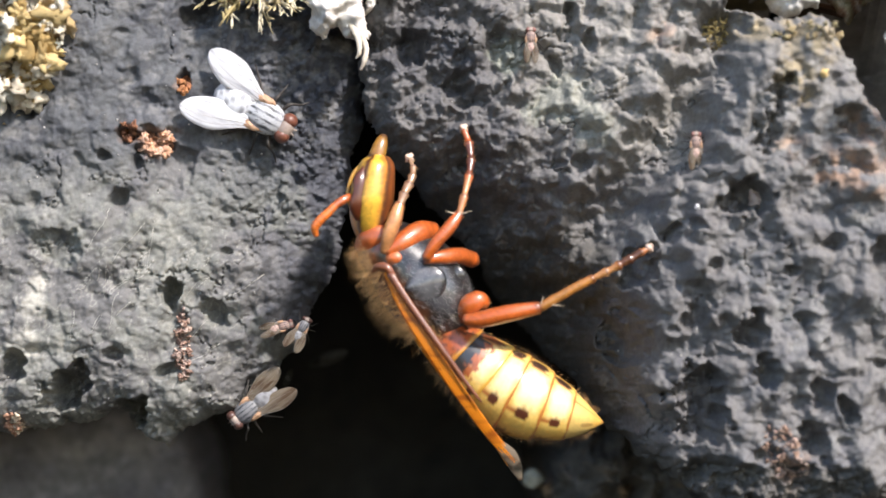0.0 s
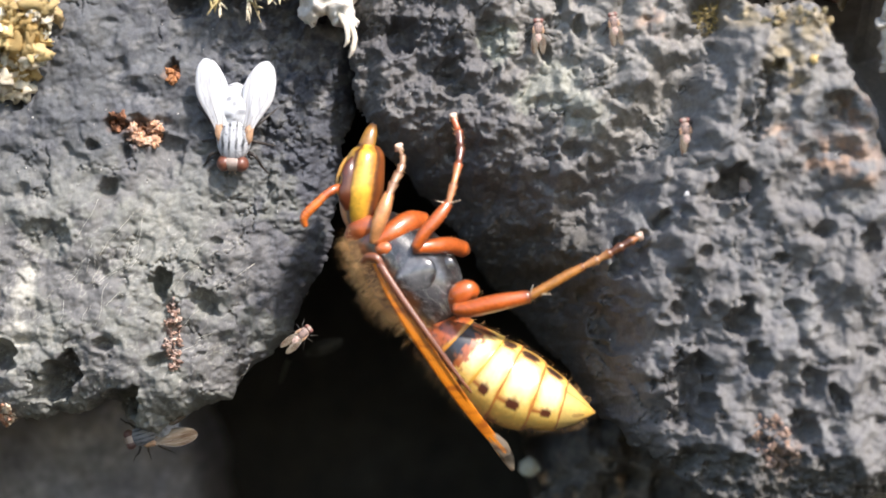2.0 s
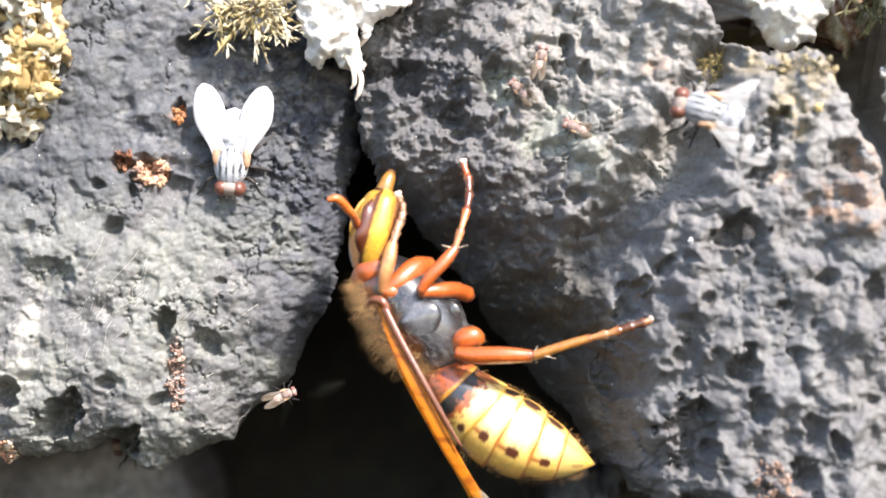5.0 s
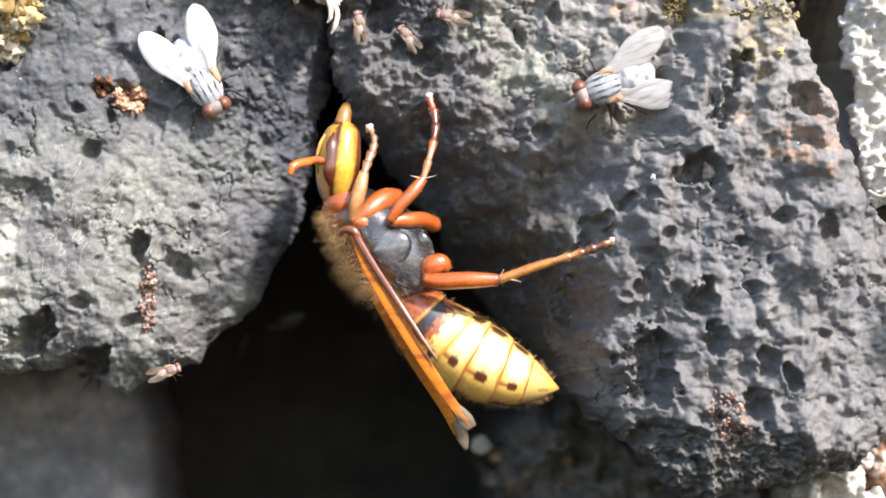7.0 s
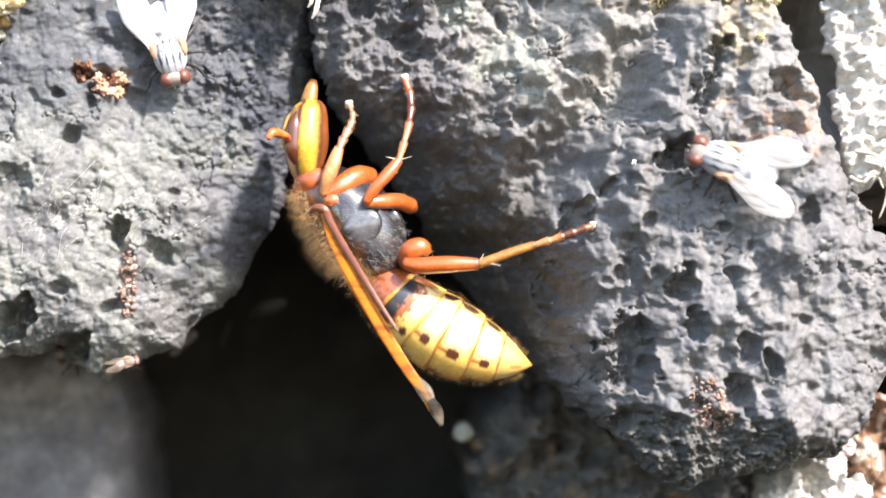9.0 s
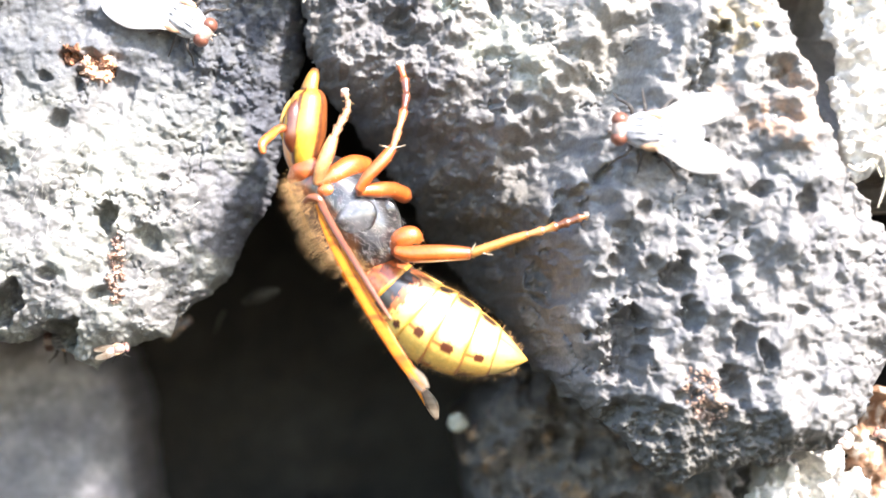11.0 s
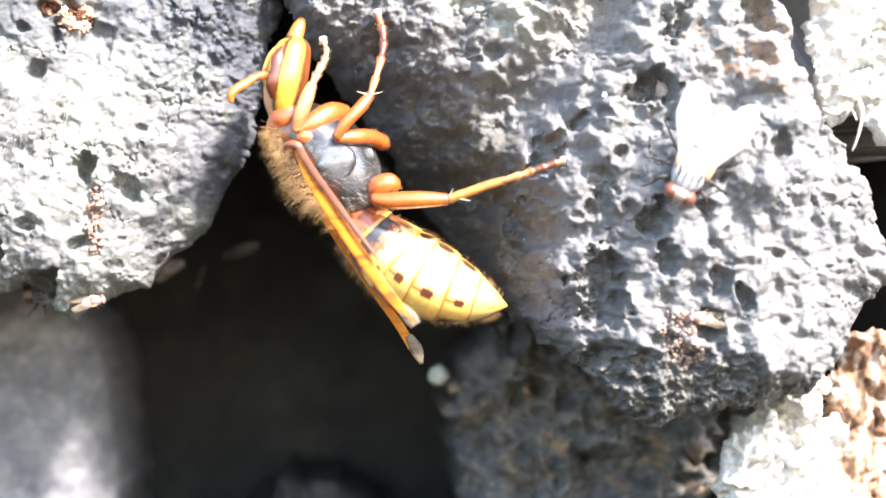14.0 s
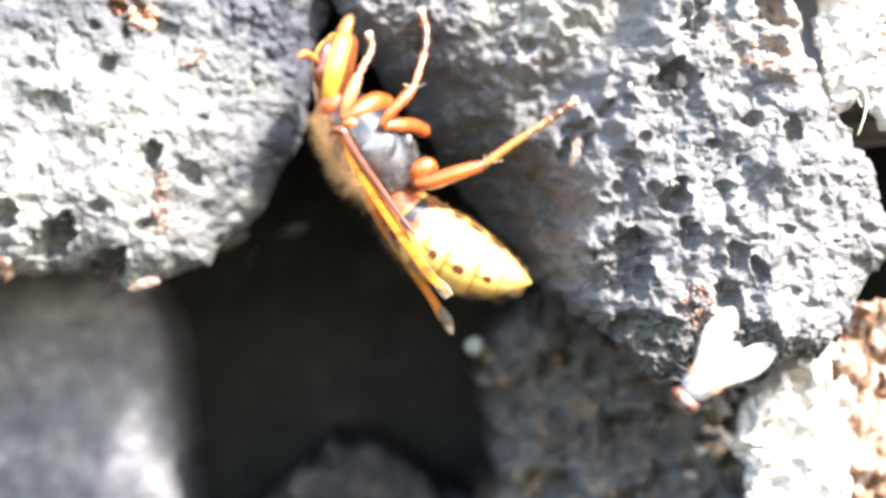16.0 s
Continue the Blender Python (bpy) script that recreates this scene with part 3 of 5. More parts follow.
rock("bark_slab", 27, 38, 10, 32, 0.16, ((28.6, 33), (29.0, 20.5), (30.6, 18.5), (32.2, 17.5), (33.2, 19.5), (33.4, 33)),
     level(-2.5, -0.25, 0.0, 31), lambda X, Z, d, H: blend(bark_tones(X + 0.4 * Z, Z, d, H), (0.3, 0.29, 0.16), 0.55 * step(fbm(X * 2.0 + 0.8 * Z, Z * 0.5, 2.2, 4, 39), -0.1, 0.3)), crust, "greyish olive fibrous bark behind the boulder", 2.0, 24.0, (), (), 1.0, 17, (0.9, 0.5, 0.6), 0.5, category="bark", knobs=1.2)


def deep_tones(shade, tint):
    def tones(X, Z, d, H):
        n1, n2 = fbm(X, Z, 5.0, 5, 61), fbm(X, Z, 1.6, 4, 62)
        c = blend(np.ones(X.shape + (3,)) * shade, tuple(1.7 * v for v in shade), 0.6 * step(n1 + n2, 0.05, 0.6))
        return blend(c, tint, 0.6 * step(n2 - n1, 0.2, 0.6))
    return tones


rock("deep_right_rock", 6, 46, -50, -8, 0.2, ((8.32, -19.77), (11.93, -15.81), (16.7, -14.7), (35.99, -15.03), (37.07, -48.16), (8.23, -49.01), (9.95, -28.35)),
     level(-20, 0.3, -0.1, 22, -25), deep_tones((0.115, 0.112, 0.106), (0.3, 0.2, 0.11)), deep_lava, "craggy dark lava rock deep under the boulder", 4.0, 70.0, (), ((90, 0.8, 2.2, 3, 0.9), (200, 0.4, 0.9, 4, 0.8)), 2.0, 9, (3.4, 2.2, 0.8), 2.4, 0.0, knobs=5.0)
rock("deep_left_rock", -56, -12, -50, -2, 0.25, ((-57.68, -11.82), (-28.28, -12.84), (-23.92, -16.2), (-22.25, -21.15), (-21.55, -27.14), (-19.47, -51.59), (-56.26, -52.68)),
     level(-31), deep_tones((0.19, 0.19, 0.2), (0.2, 0.2, 0.22)), deep_lava, "smooth grey lava rock deep below the boulder", 8.0, 74.0, (), (), 0.8, 10, (0.7, 0.0, 0.1), 0.0, 0.0)
# near-black tone: the shade at the bottom of the hole is in the colour
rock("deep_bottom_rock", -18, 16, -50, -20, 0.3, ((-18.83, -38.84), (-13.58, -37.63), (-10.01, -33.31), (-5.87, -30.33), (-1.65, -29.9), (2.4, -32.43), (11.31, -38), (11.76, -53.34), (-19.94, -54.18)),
     level(-30), deep_tones((0.03, 0.03, 0.03), (0.05, 0.045, 0.04)), deep_lava, "lava rock at the bottom of the hole, coloured near-black for its shade", 4.0, 70.0, (), ((80, 0.4, 1.4, 3, 0.42),), 1.6, 12, (1.6, 0.5), 0.4, 0.0)


def hollow_form(X, Z, d):
    rim = np.maximum(np.maximum(np.abs(X) - 32, Z - 12), -Z - 50)
    wide = step(rim, 0, 16)
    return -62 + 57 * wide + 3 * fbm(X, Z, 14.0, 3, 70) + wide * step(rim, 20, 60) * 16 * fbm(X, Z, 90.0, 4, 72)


# the bank's tone is kept near-black, so the colour carries the hole's shade
back = rock("backdrop", -320, 320, -300, 300, 2.4, ((-310, -290), (310, -290), (310, 290), (-310, 290)), hollow_form, deep_tones((0.026, 0.026, 0.024), (0.04, 0.036, 0.03)), deep_lava, "lava bank behind and around the boulders, coloured near-black for the hole's shade", 20.0, 90.0, (), (), 1.0, 14, (2.0, 0.8))
tagged(back, "", "", "", "structure")


# ---------------------------------------------------------------- hornet
YELLOW, AMBER, BROWN, RED, BLACK = (0.86, 0.57, 0.14), (0.78, 0.40, 0.05), (0.16, 0.045, 0.014), (0.42, 0.095, 0.022), (0.018, 0.016, 0.016)
CREAMY = (0.92, 0.76, 0.42)
ROOT = np.array((-2.2, 0, -2.17))


def own(rows):
    """Rows of (x, y, z, r) moved into the hornet's space."""
    return [(*(np.array(r[:3]) - ROOT), *r[3:]) for r in rows]


def painted(base, *layers):
    """A tone from a base colour and (colour, amount) layers."""
    c = np.tile(np.asarray(base, float), (len(layers[0][1]), 1))
    for colour, amount in layers:
        c = c + (np.asarray(colour) - c) * np.clip(amount, 0, 1)[:, None]
    return c


hornet = new("hornet")
hornet.location = Vector(ROOT) * MM
tagged(hornet, "large yellow and reddish-brown hornet clinging in the rock hole", "hornet")


def thorax_tone(s, phi, xyz):
    side = np.sin(phi)
    n = fbm(xyz[:, 0] * 1.3, xyz[:, 2] * 1.3 + xyz[:, 1], 1.2, 3, 5)
    return painted(BLACK, (RED, 0.8 * (1 - step(s + 0.3 * n, 0.12, 0.3)) * step(side, -0.6, 0.2)), ((0.15, 0.06, 0.025), step(side + 0.4 * n, 0.2, 0.65)),
                   ((0.08, 0.08, 0.085), 0.9 * (1 - step(np.hypot((s - 0.58) / 0.2, (((phi + np.pi) % (2 * np.pi)) - np.pi + 0.25) / 0.5) + 0.3 * n, 0.6, 1.1))))


thorax_rows = own([(*(-5.98, -0.2, 1.22), 1.2), (*(-4.94, -0.2, 0.35), 2.2), (*(-3.63, -0.2, -0.61), 2.8), (*(-2.03, 0, -2.22), 3.4), (*(-0.59, 0, -4.09), 3.1), (*(0.41, 0.2, -5.75), 1.9), (*(0.84, 0.3, -6.53), 0.9)])
tv, tf, tc = tube(thorax_rows, 40, 40, 1.05, thorax_tone)
body = part("body", mesh_from("body", tv, tf, tc), dark_shell, hornet, "glossy black and brown furry thorax")
plates = (((*(-2.17, -3, -1.2), 0.5), (*(-1.44, -3.45, -2.56), 1.7), (*(-1.18, -3.1, -4.06), 0.8)),
          ((*(0.19, -1.9, -1.72), 0.4), (*(0.88, -2.1, -2.15), 0.8), (*(1.27, -1.8, -3.01), 0.4)))
for rows, shine in zip(plates, (0.14, 0.03)):
    part("side_plate", mesh_from("side_plate", *tube(own(rows), 14, 18, 0.25, lambda s, phi, xyz: painted((0.022, 0.022, 0.024), ((shine, shine, 1.04 * shine), step(0.35 * fbm(xyz[:, 0] * 2, xyz[:, 2] * 2, 0.8, 3, 4) + 0.9 * np.cos(phi), 0.45, 0.95))))), dark_shell, body)
part("collar", mesh_from("collar", *tube(own([(*(-6.4, -0.6, 0), 0.6), (*(-5.63, -1.6, 0.65), 1.0), (*(-4.55, -1.8, 0.86), 0.9), (*(-3.7, -1.2, 0.52), 0.5)]), 18, 18, 0.8, RED)), chitin, body, "reddish-brown collar")
part("leg_base", mesh_from("leg_base", *ball(np.array((-3.71, -2.75, -0.73)) - ROOT, (0.75, 0.6, 0.6), (0.5, 0.12, 0.025), 20, 14)), chitin, body, "orange-red leg base")
part("wing_socket", mesh_from("wing_socket", *tube(own([(*(-5.47, -2.7, -1.88), 0.12), (*(-5.03, -3.2, -1.41), 0.3), (*(-4.34, -3.5, -1.45), 0.34), (*(-3.83, -3.5, -2.13), 0.25)]), 14, 14, 0.8, (0.2, 0.06, 0.02))), chitin, body, "reddish-brown wing socket")

rg = np.random.default_rng(3)
spine = spline(thorax_rows, 40)[:, :3]
pick = rg.integers(2 * 40, 36 * 40, 8500)
phis = (pick % 40) / 40 * 2 * np.pi
keep = np.sin(phis) > 0.32 + 0.45 * rg.random(8500)
pick = pick[keep]
ways = tv[pick] - spine[pick // 40] + np.array((-0.4, 0, 0.3)) + 0.8 * rg.normal(size=(len(pick), 3))
hv, hf = hairs(tv[pick] + 0.1 * rg.normal(size=(len(pick), 3)), ways, (0.4 + 1.1 * rg.random(len(pick)) ** 1.5) * (0.8 + 0.7 * (pick // 40) / 36), 0.011, 0.4, 4)
part("fur", mesh_from("fur", hv, hf), fur, body, "golden-brown fur on the back")
pick = rg.integers(12 * 40, 32 * 40, 4500)
phis = ((pick % 40) / 40 * 2 * np.pi + np.pi) % (2 * np.pi) - np.pi
pick = pick[(np.abs(phis + 0.35) < 0.75)]
lift = tv[pick] - spine[pick // 40]
lift /= np.linalg.norm(lift, axis=1)[:, None]
hv, hf = hairs(tv[pick] + 0.05 * lift + 0.16 * rg.normal(size=(len(pick), 3)), 0.3 * lift + np.array((0.8, 0, -0.6)) + 0.35 * rg.normal(size=(len(pick), 3)), 0.3 + 0.3 * rg.random(len(pick)), 0.005, 0.15, 6)
part("down", mesh_from("down", hv, hf), pale_fur, body, "silvery down on the flank")

gaster = own([(*(-0.59, 0.4, -6.27), 1.0), (*(0.45, 0.2, -7.14), 1.95), (*(2.11, 0.1, -8.7), 2.6), (*(4.11, 0.1, -10.4), 3.12), (*(6.28, 0, -11.61), 3.1), (*(8.67, 0, -12.53), 2.4), (*(10.63, 0, -13.09), 1.4), (*(12.28, 0, -13.4), 0.08)])
curve = spline(gaster, 200)
reach = np.array([0.0, 0.235, 0.395, 0.515, 0.655, 0.79, 1.0])


def plate_tone(k):
    def tone(s, phi, xyz):
        n = fbm(xyz[:, 0] * 2 + xyz[:, 1], xyz[:, 2] * 2, 0.8, 3, 15 + k)
        p = (phi + np.pi) % (2 * np.pi) - np.pi
        rear = step(s + 0.02 * np.sin(7 * phi), 0.905, 0.95)
        stem = (1 - step(np.abs(p - 0.34), 0.05, 0.10)) * (1 - step(s, 0.45, 0.6)) * (k > 1)
        dot = 1 - step(np.hypot((s - 0.52) / 0.17, (p - 0.34) / 0.17), 0.85, 1.1)
        belly = 1 - step(np.hypot((s - 0.45) / 0.34, (p + 1.18) / 0.2), 0.8, 1.1)
        back_band = step(p + 0.25 * n, 0.95, 1.25) * (1 - step(s + 0.3 * n, 0.45, 0.6))
        seam = 1 - step(np.abs(p + 0.86 + 0.12 * np.sin(s * 3)), 0.018, 0.04)
        pale = 0.8 * (1 - step(np.abs(p + 0.4) + 0.2 * n, 0.3, 0.85)) * step(s, 0.12, 0.35) * (1 - step(s, 0.72, 0.92))
        if k == 0:
            return painted(RED, (BROWN, step(n, 0.0, 0.4)), (AMBER, 0.6 * rear))
        if k == 1:
            front = 1 - step(s + 0.2 * n, 0.36, 0.46)
            edge = 1 - step(s + 0.24 * n, 0.52, 0.6)
            return painted(YELLOW, (CREAMY, pale), ((0.40, 0.10, 0.02), edge), (BLACK, front), ((0.09, 0.02, 0.01), 1 - step(np.hypot((s - 0.8) / 0.1, (p - 0.62) / 0.12), 0.8, 1.1)), (BROWN, 0.9 * step(p, 1.0, 1.3) * (1 - step(s, 0.6, 0.75))), (AMBER, 0.8 * rear), ((0.5, 0.2, 0.05), 0.8 * seam), (BROWN, belly))
        if k == 5:
            return painted((0.76, 0.52, 0.15), (AMBER, 0.7 * step(s, 0.4, 0.9)), (BROWN, 0.7 * step(s, 0.86, 1.0)), ((0.3, 0.12, 0.03), 0.7 * (1 - step(np.abs(p + 0.7), 0.05, 0.1))), (BROWN, 0.5 * dot * (s > 0.2)))
        return painted(YELLOW, (AMBER, 0.35 * step(n, 0.05, 0.5)), (CREAMY, pale), (AMBER, 0.7 * step(p + 0.2 * n, 0.4, 1.1)), (AMBER, 0.5 * step(-p, 0.9, 1.5)), ((0.55, 0.24, 0.04), 0.6 * (1 - step(s, 0.04, 0.26))), (BROWN, 0.9 * back_band), ((0.36, 0.10, 0.02), stem), ((0.10, 0.025, 0.01), dot), ((0.5, 0.2, 0.05), 0.8 * seam), ((0.05, 0.02, 0.012), belly), ((0.48, 0.17, 0.03), rear))
    return tone


for k in range(6):
    a, b = int(reach[k] * 199), int(reach[k + 1] * 199)
    seg = curve[max(a - 4, 0):b + 1].copy()
    u = np.linspace(0, 1, len(seg))
    if k < 5:
        seg[:, 3] *= 0.965 + 0.055 * u - 0.05 * step(u, 0.96, 1.0)
    else:
        seg[:, 3] *= 0.975
    part("abdomen_segment", mesh_from("abdomen_segment", *tube(seg, 34, 72, 0.96, plate_tone(k))), wax, body, "yellow abdomen plate with brown dots" if k else "reddish-brown waist plate")

gi = rg.integers(20, 190, 560)
ga = np.where(rg.random(560) < 0.6, 1.25 + 0.7 * rg.random(560), -1.1 - 1.1 * rg.random(560))
gd = np.gradient(curve[:, :3], axis=0)[gi]
gd /= np.linalg.norm(gd, axis=1)[:, None]
gw = np.cross(gd, (0, -1, 0))
out = np.sin(ga)[:, None] * gw + np.cos(ga)[:, None] * np.array((0, -1, 0))
hv, hf = hairs(curve[gi, :3] + 0.97 * curve[gi, 3:] * out, out + 0.5 * gd + 0.3 * rg.normal(size=(560, 3)), (0.25 + 0.55 * rg.random(560)) * np.where((gi < 90) & (ga > 0), 1.7, 0.8), 0.008, 0.2, 8)
part("fur", mesh_from("fur", hv, hf), fur, body, "fine golden bristles on the abdomen")


def strip(rows, folds, ridge, n=60):
    """A long folded membrane: rows of (x, y, z, half width), with pleats along it and a real thickness."""
    c = spline(rows, n)
    d = np.gradient(c[:, :3], axis=0)
    d /= np.linalg.norm(d, axis=1)[:, None]
    w = np.cross(d, (0, -1, 0))
    w /= np.linalg.norm(w, axis=1)[:, None]
    v = np.cross(w, d)
    t = np.linspace(-1, 1, folds)
    zig = ridge * np.where(np.arange(folds) % 2, 1.0, -1.0)
    top = c[:, None, :3] + c[:, None, 3:] * (t[None, :, None] * w[:, None] + (zig[None, :, None] + 0.18 * (1 - t[None, :, None] ** 2)) * v[:, None])
    low = top - 0.03 * v[:, None]
    verts = np.vstack([top.reshape(-1, 3), low.reshape(-1, 3)])
    k = np.arange(n * folds).reshape(n, folds)
    q = np.stack([k[:-1, :-1], k[1:, :-1], k[1:, 1:], k[:-1, 1:]], -1).reshape(-1, 4)
    m = n * folds
    loop = np.concatenate([k[0, :], k[1:, -1], k[-1, -2::-1], k[-2:0:-1, 0]])
    nx = np.roll(loop, -1)
    side = np.stack([loop, nx, nx + m, loop + m], 1)
    return verts, np.vstack([q, q[:, ::-1] + m, side])


def wing_of(name, rows, material, label, folds=9, ridge=0.16):
    return part(name, mesh_from(name, *strip(own(rows), folds, ridge)), material, body, label)


far_wing = wing_of("wing", [(*(-4.13, -1.2, -3.46), 0.25), (*(-1.9, -0.2, -6.95), 0.36), (*(0.98, 0.6, -10.91), 0.4), (*(3.86, 1, -14.65), 0.36), (*(5.23, 1.2, -16.72), 0.35)], amber_wing, "narrow folded amber wing")
part("wing_tip", mesh_from("wing_tip", *strip(own([(*(4.83, 1, -15.74), 0.3), (*(5.53, 1.1, -16.84), 0.5), (*(5.97, 1.2, -17.94), 0.15)]), 5, 0.1, 20)), smoky_wing, far_wing, "frayed greyish wing tip")
near_wing = wing_of("wing", [(*(-4.34, -3.3, -1.79), 0.26), (*(-3.1, -3.6, -4.27), 0.4), (*(-1.01, -3.9, -7.58), 0.46), (*(1.55, -3.5, -11.36), 0.46), (*(3.75, -2.6, -14.37), 0.4), (*(5.44, -2.2, -16.25), 0.3)], amber_wing, "narrow folded amber wing")
part("leading_vein", mesh_from("leading_vein", *tube(own([(*(-4.08, -3.6, -1.88), 0.28), (*(-2.37, -4, -4.47), 0.26), (*(-0.28, -4.3, -7.4), 0.24), (*(1.68, -4.1, -10.13), 0.18), (*(2.83, -3.9, -11.59), 0.08)]), 40, 12, 0.7, (0.16, 0.045, 0.015))), chitin, near_wing, "dark reddish-brown leading vein")
part("wing_tip", mesh_from("wing_tip", *strip(own([(*(4.27, -2.4, -14.95), 0.4), (*(5, -2.3, -15.73), 0.55), (*(5.52, -2.2, -16.43), 0.4)]), 5, 0.12, 20)), smoky_wing, near_wing, "frayed greyish wing tip")


# head: pivots on the neck
NECK = np.array((-5.67, -0.4, 1.39))


def on_head(rows):
    return [(*(np.array(r[:3]) - NECK), *r[3:]) for r in rows]


def head_tone(s, phi, xyz):
    p = (phi + np.pi) % (2 * np.pi) - np.pi
    n = fbm(xyz[:, 0] * 2, xyz[:, 2] * 2 + xyz[:, 1], 0.9, 3, 17)
    cheek = step(p + 0.04 * n, -0.4, -0.3) * (1 - step(p + 0.08 * n, 0.5, 0.7)) * step(s, 0.04, 0.12)
    face = step(p, -2.9, -2.6) * (1 - step(p + 0.06 * n, -0.72, -0.62))
    crown = (1 - step(np.hypot((s - 0.12) / 0.13, (p + 1.75) / 0.5) + 0.3 * n, 0.8, 1.1))
    return painted((0.11, 0.032, 0.011), ((0.74, 0.42, 0.045), cheek), ((0.45, 0.12, 0.02), 0.75 * cheek * step(p + 0.2 * n + 0.5 * s, 0.5, 0.8)), ((0.74, 0.42, 0.06), face),
                   ((0.55, 0.16, 0.02), 0.8 * face * (1 - step(s + 0.2 * n, 0.3, 0.5))), ((0.03, 0.015, 0.01), crown), ((0.05, 0.02, 0.012), face * step(s, 0.9, 0.96)),
                   ((0.34, 0.10, 0.02), 0.8 * step(p, 0.75, 1.0) * (1 - step(p, 1.5, 1.9))))


head = part("head", mesh_from("head", *tube(on_head([(*(-5.89, -0.2, 0.87), 0.85), (*(-5.8, -0.3, 1.96), 1.38), (*(-5.58, -0.4, 3.69), 1.7), (*(-5.32, -0.4, 5.3), 1.58), (*(-5.06, -0.3, 6.52), 1.3), (*(-4.98, -0.3, 7.13), 0.8)]), 44, 56, 1.6, head_tone)), chitin, hornet, "yellow and brown head with a bright cheek band", NECK - ROOT)
part("eye", mesh_from("eye", *tube(on_head([(*(-6.45, -2.2, 2.2), 0.3), (*(-6.65, -2.6, 3.2), 0.56), (*(-6.5, -2.72, 4.3), 0.42), (*(-6.35, -2.5, 5.3), 0.5), (*(-5.95, -2.0, 6.2), 0.25)]), 30, 20, 0.6, (0.11, 0.026, 0.008))), chitin, head, "reddish-brown kidney-shaped eye")
# the jaw's ochre is darkened: the crevice's shade is put into it
part("mandible", mesh_from("mandible", *tube(on_head([(*(-5.23, -0.5, 6.68), 0.72), (*(-5.02, -0.5, 7.47), 0.62), (*(-4.8, -0.3, 8.17), 0.5), (*(-4.64, 0, 8.7), 0.3)]), 20, 20, 0.8, lambda s, phi, xyz: painted((0.32, 0.15, 0.02), ((0.05, 0.02, 0.01), 1 - step(s, 0.1, 0.25)), ((0.08, 0.03, 0.01), step(s, 0.65, 1.0))))), chitin, head, "ochre jaw")
part("face_rim", mesh_from("face_rim", *tube(on_head([(*(-7.08, -0.9, 2.82), 0.08), (*(-7.38, -1.1, 4.11), 0.14), (*(-6.95, -1, 5.71), 0.14), (*(-5.96, -0.7, 6.85), 0.07)]), 20, 12, 0.7, (0.42, 0.22, 0.03))), chitin, head, "ochre face rim")
SCAPE = np.array((-7.1, -2.2, 4.0))


def on_scape(rows):
    return [(*(0.9 * (np.array(r[:3]) - rows[0][:3])), *r[3:]) for r in rows]


antenna = part("antenna", mesh_from("antenna", *tube(on_scape([(*(-6.71, -1.6, 4.1), 0.25), (*(-7.22, -2, 3.79), 0.34), (*(-7.89, -2.3, 3.36), 0.3), (*(-8.57, -2.5, 2.66), 0.34), (*(-9.25, -2.6, 2.02), 0.36), (*(-9.68, -2.6, 1.38), 0.33), (*(-9.56, -2.5, 0.69), 0.2)]), 44, 14, 1.0,
               lambda s, phi, xyz: painted((0.62, 0.15, 0.02), (RED, 1 - step(s, 0.3, 0.4)), (BROWN, 0.45 * (np.sin(s * 75) > 0.8))))), chitin, head, "orange feeler", SCAPE - NECK)


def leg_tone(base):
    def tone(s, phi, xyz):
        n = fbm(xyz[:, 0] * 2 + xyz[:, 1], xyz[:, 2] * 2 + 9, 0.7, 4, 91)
        # brown sides and a paler ridge: shading and highlight put into the colour
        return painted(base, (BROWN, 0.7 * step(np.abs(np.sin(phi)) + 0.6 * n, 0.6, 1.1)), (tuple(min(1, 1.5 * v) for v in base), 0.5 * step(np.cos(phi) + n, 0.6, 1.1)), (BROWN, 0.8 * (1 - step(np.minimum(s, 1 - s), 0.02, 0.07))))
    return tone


def leg(hip, pieces, spurs=(), label="reddish-brown leg"):
    """A leg that pivots on its hip: pieces of (name, rows of (x, y, z, r), colour)."""
    hip = np.array(hip)
    base = part("leg", mesh_from("leg", *ball((0, 0, 0), (0.5, 0.5, 0.5), BROWN, 16, 10)), chitin, hornet, label, hip - ROOT)
    for name, rows, colour in pieces:
        line = spline([(*(np.array(r[:3]) - hip), r[3] * (0.95 if name == "tarsus" else 0.9)) for r in rows], 44)
        if name == "tarsus":
            line[:, 3] *= 0.74 + 0.5 * ((np.linspace(0, 4.98, 44) % 1.0) ** 1.8)
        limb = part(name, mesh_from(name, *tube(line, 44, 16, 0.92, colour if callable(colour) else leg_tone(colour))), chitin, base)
        rg = np.random.default_rng(len(rows) + int(abs(line[0, 0]) * 50))
        at = rg.integers(3, 42, 46)
        way = rg.normal(size=(46, 3))
        way /= np.linalg.norm(way, axis=1)[:, None]
        run = line[41, :3] - line[3, :3]
        hv, hf = hairs(line[at, :3] + 0.8 * line[at, 3:] * way, way + 0.7 * run / np.linalg.norm(run), 0.18 + 0.25 * rg.random(46), 0.012, 0.1, 5)
        part("bristles", mesh_from("bristles", hv, hf), fur, base)
    tip = pieces[-1][1][-1]
    part("foot", mesh_from("foot", *ball(np.array(tip[:3]) - hip, (0.34, 0.3, 0.34), (0.62, 0.46, 0.36), 14, 10, 0.4, 2)), chitin, base, "pale clawed foot")
    for a, b in spurs:
        part("spur", mesh_from("spur", *tube([(*(np.array(a) - hip), 0.07), (*((np.array(a) + np.array(b)) / 2 - hip), 0.05), (*(np.array(b) - hip), 0.01)], 6, 8, 1.0, (0.5, 0.4, 0.28))), chitin, base, "pale spur")
    return base


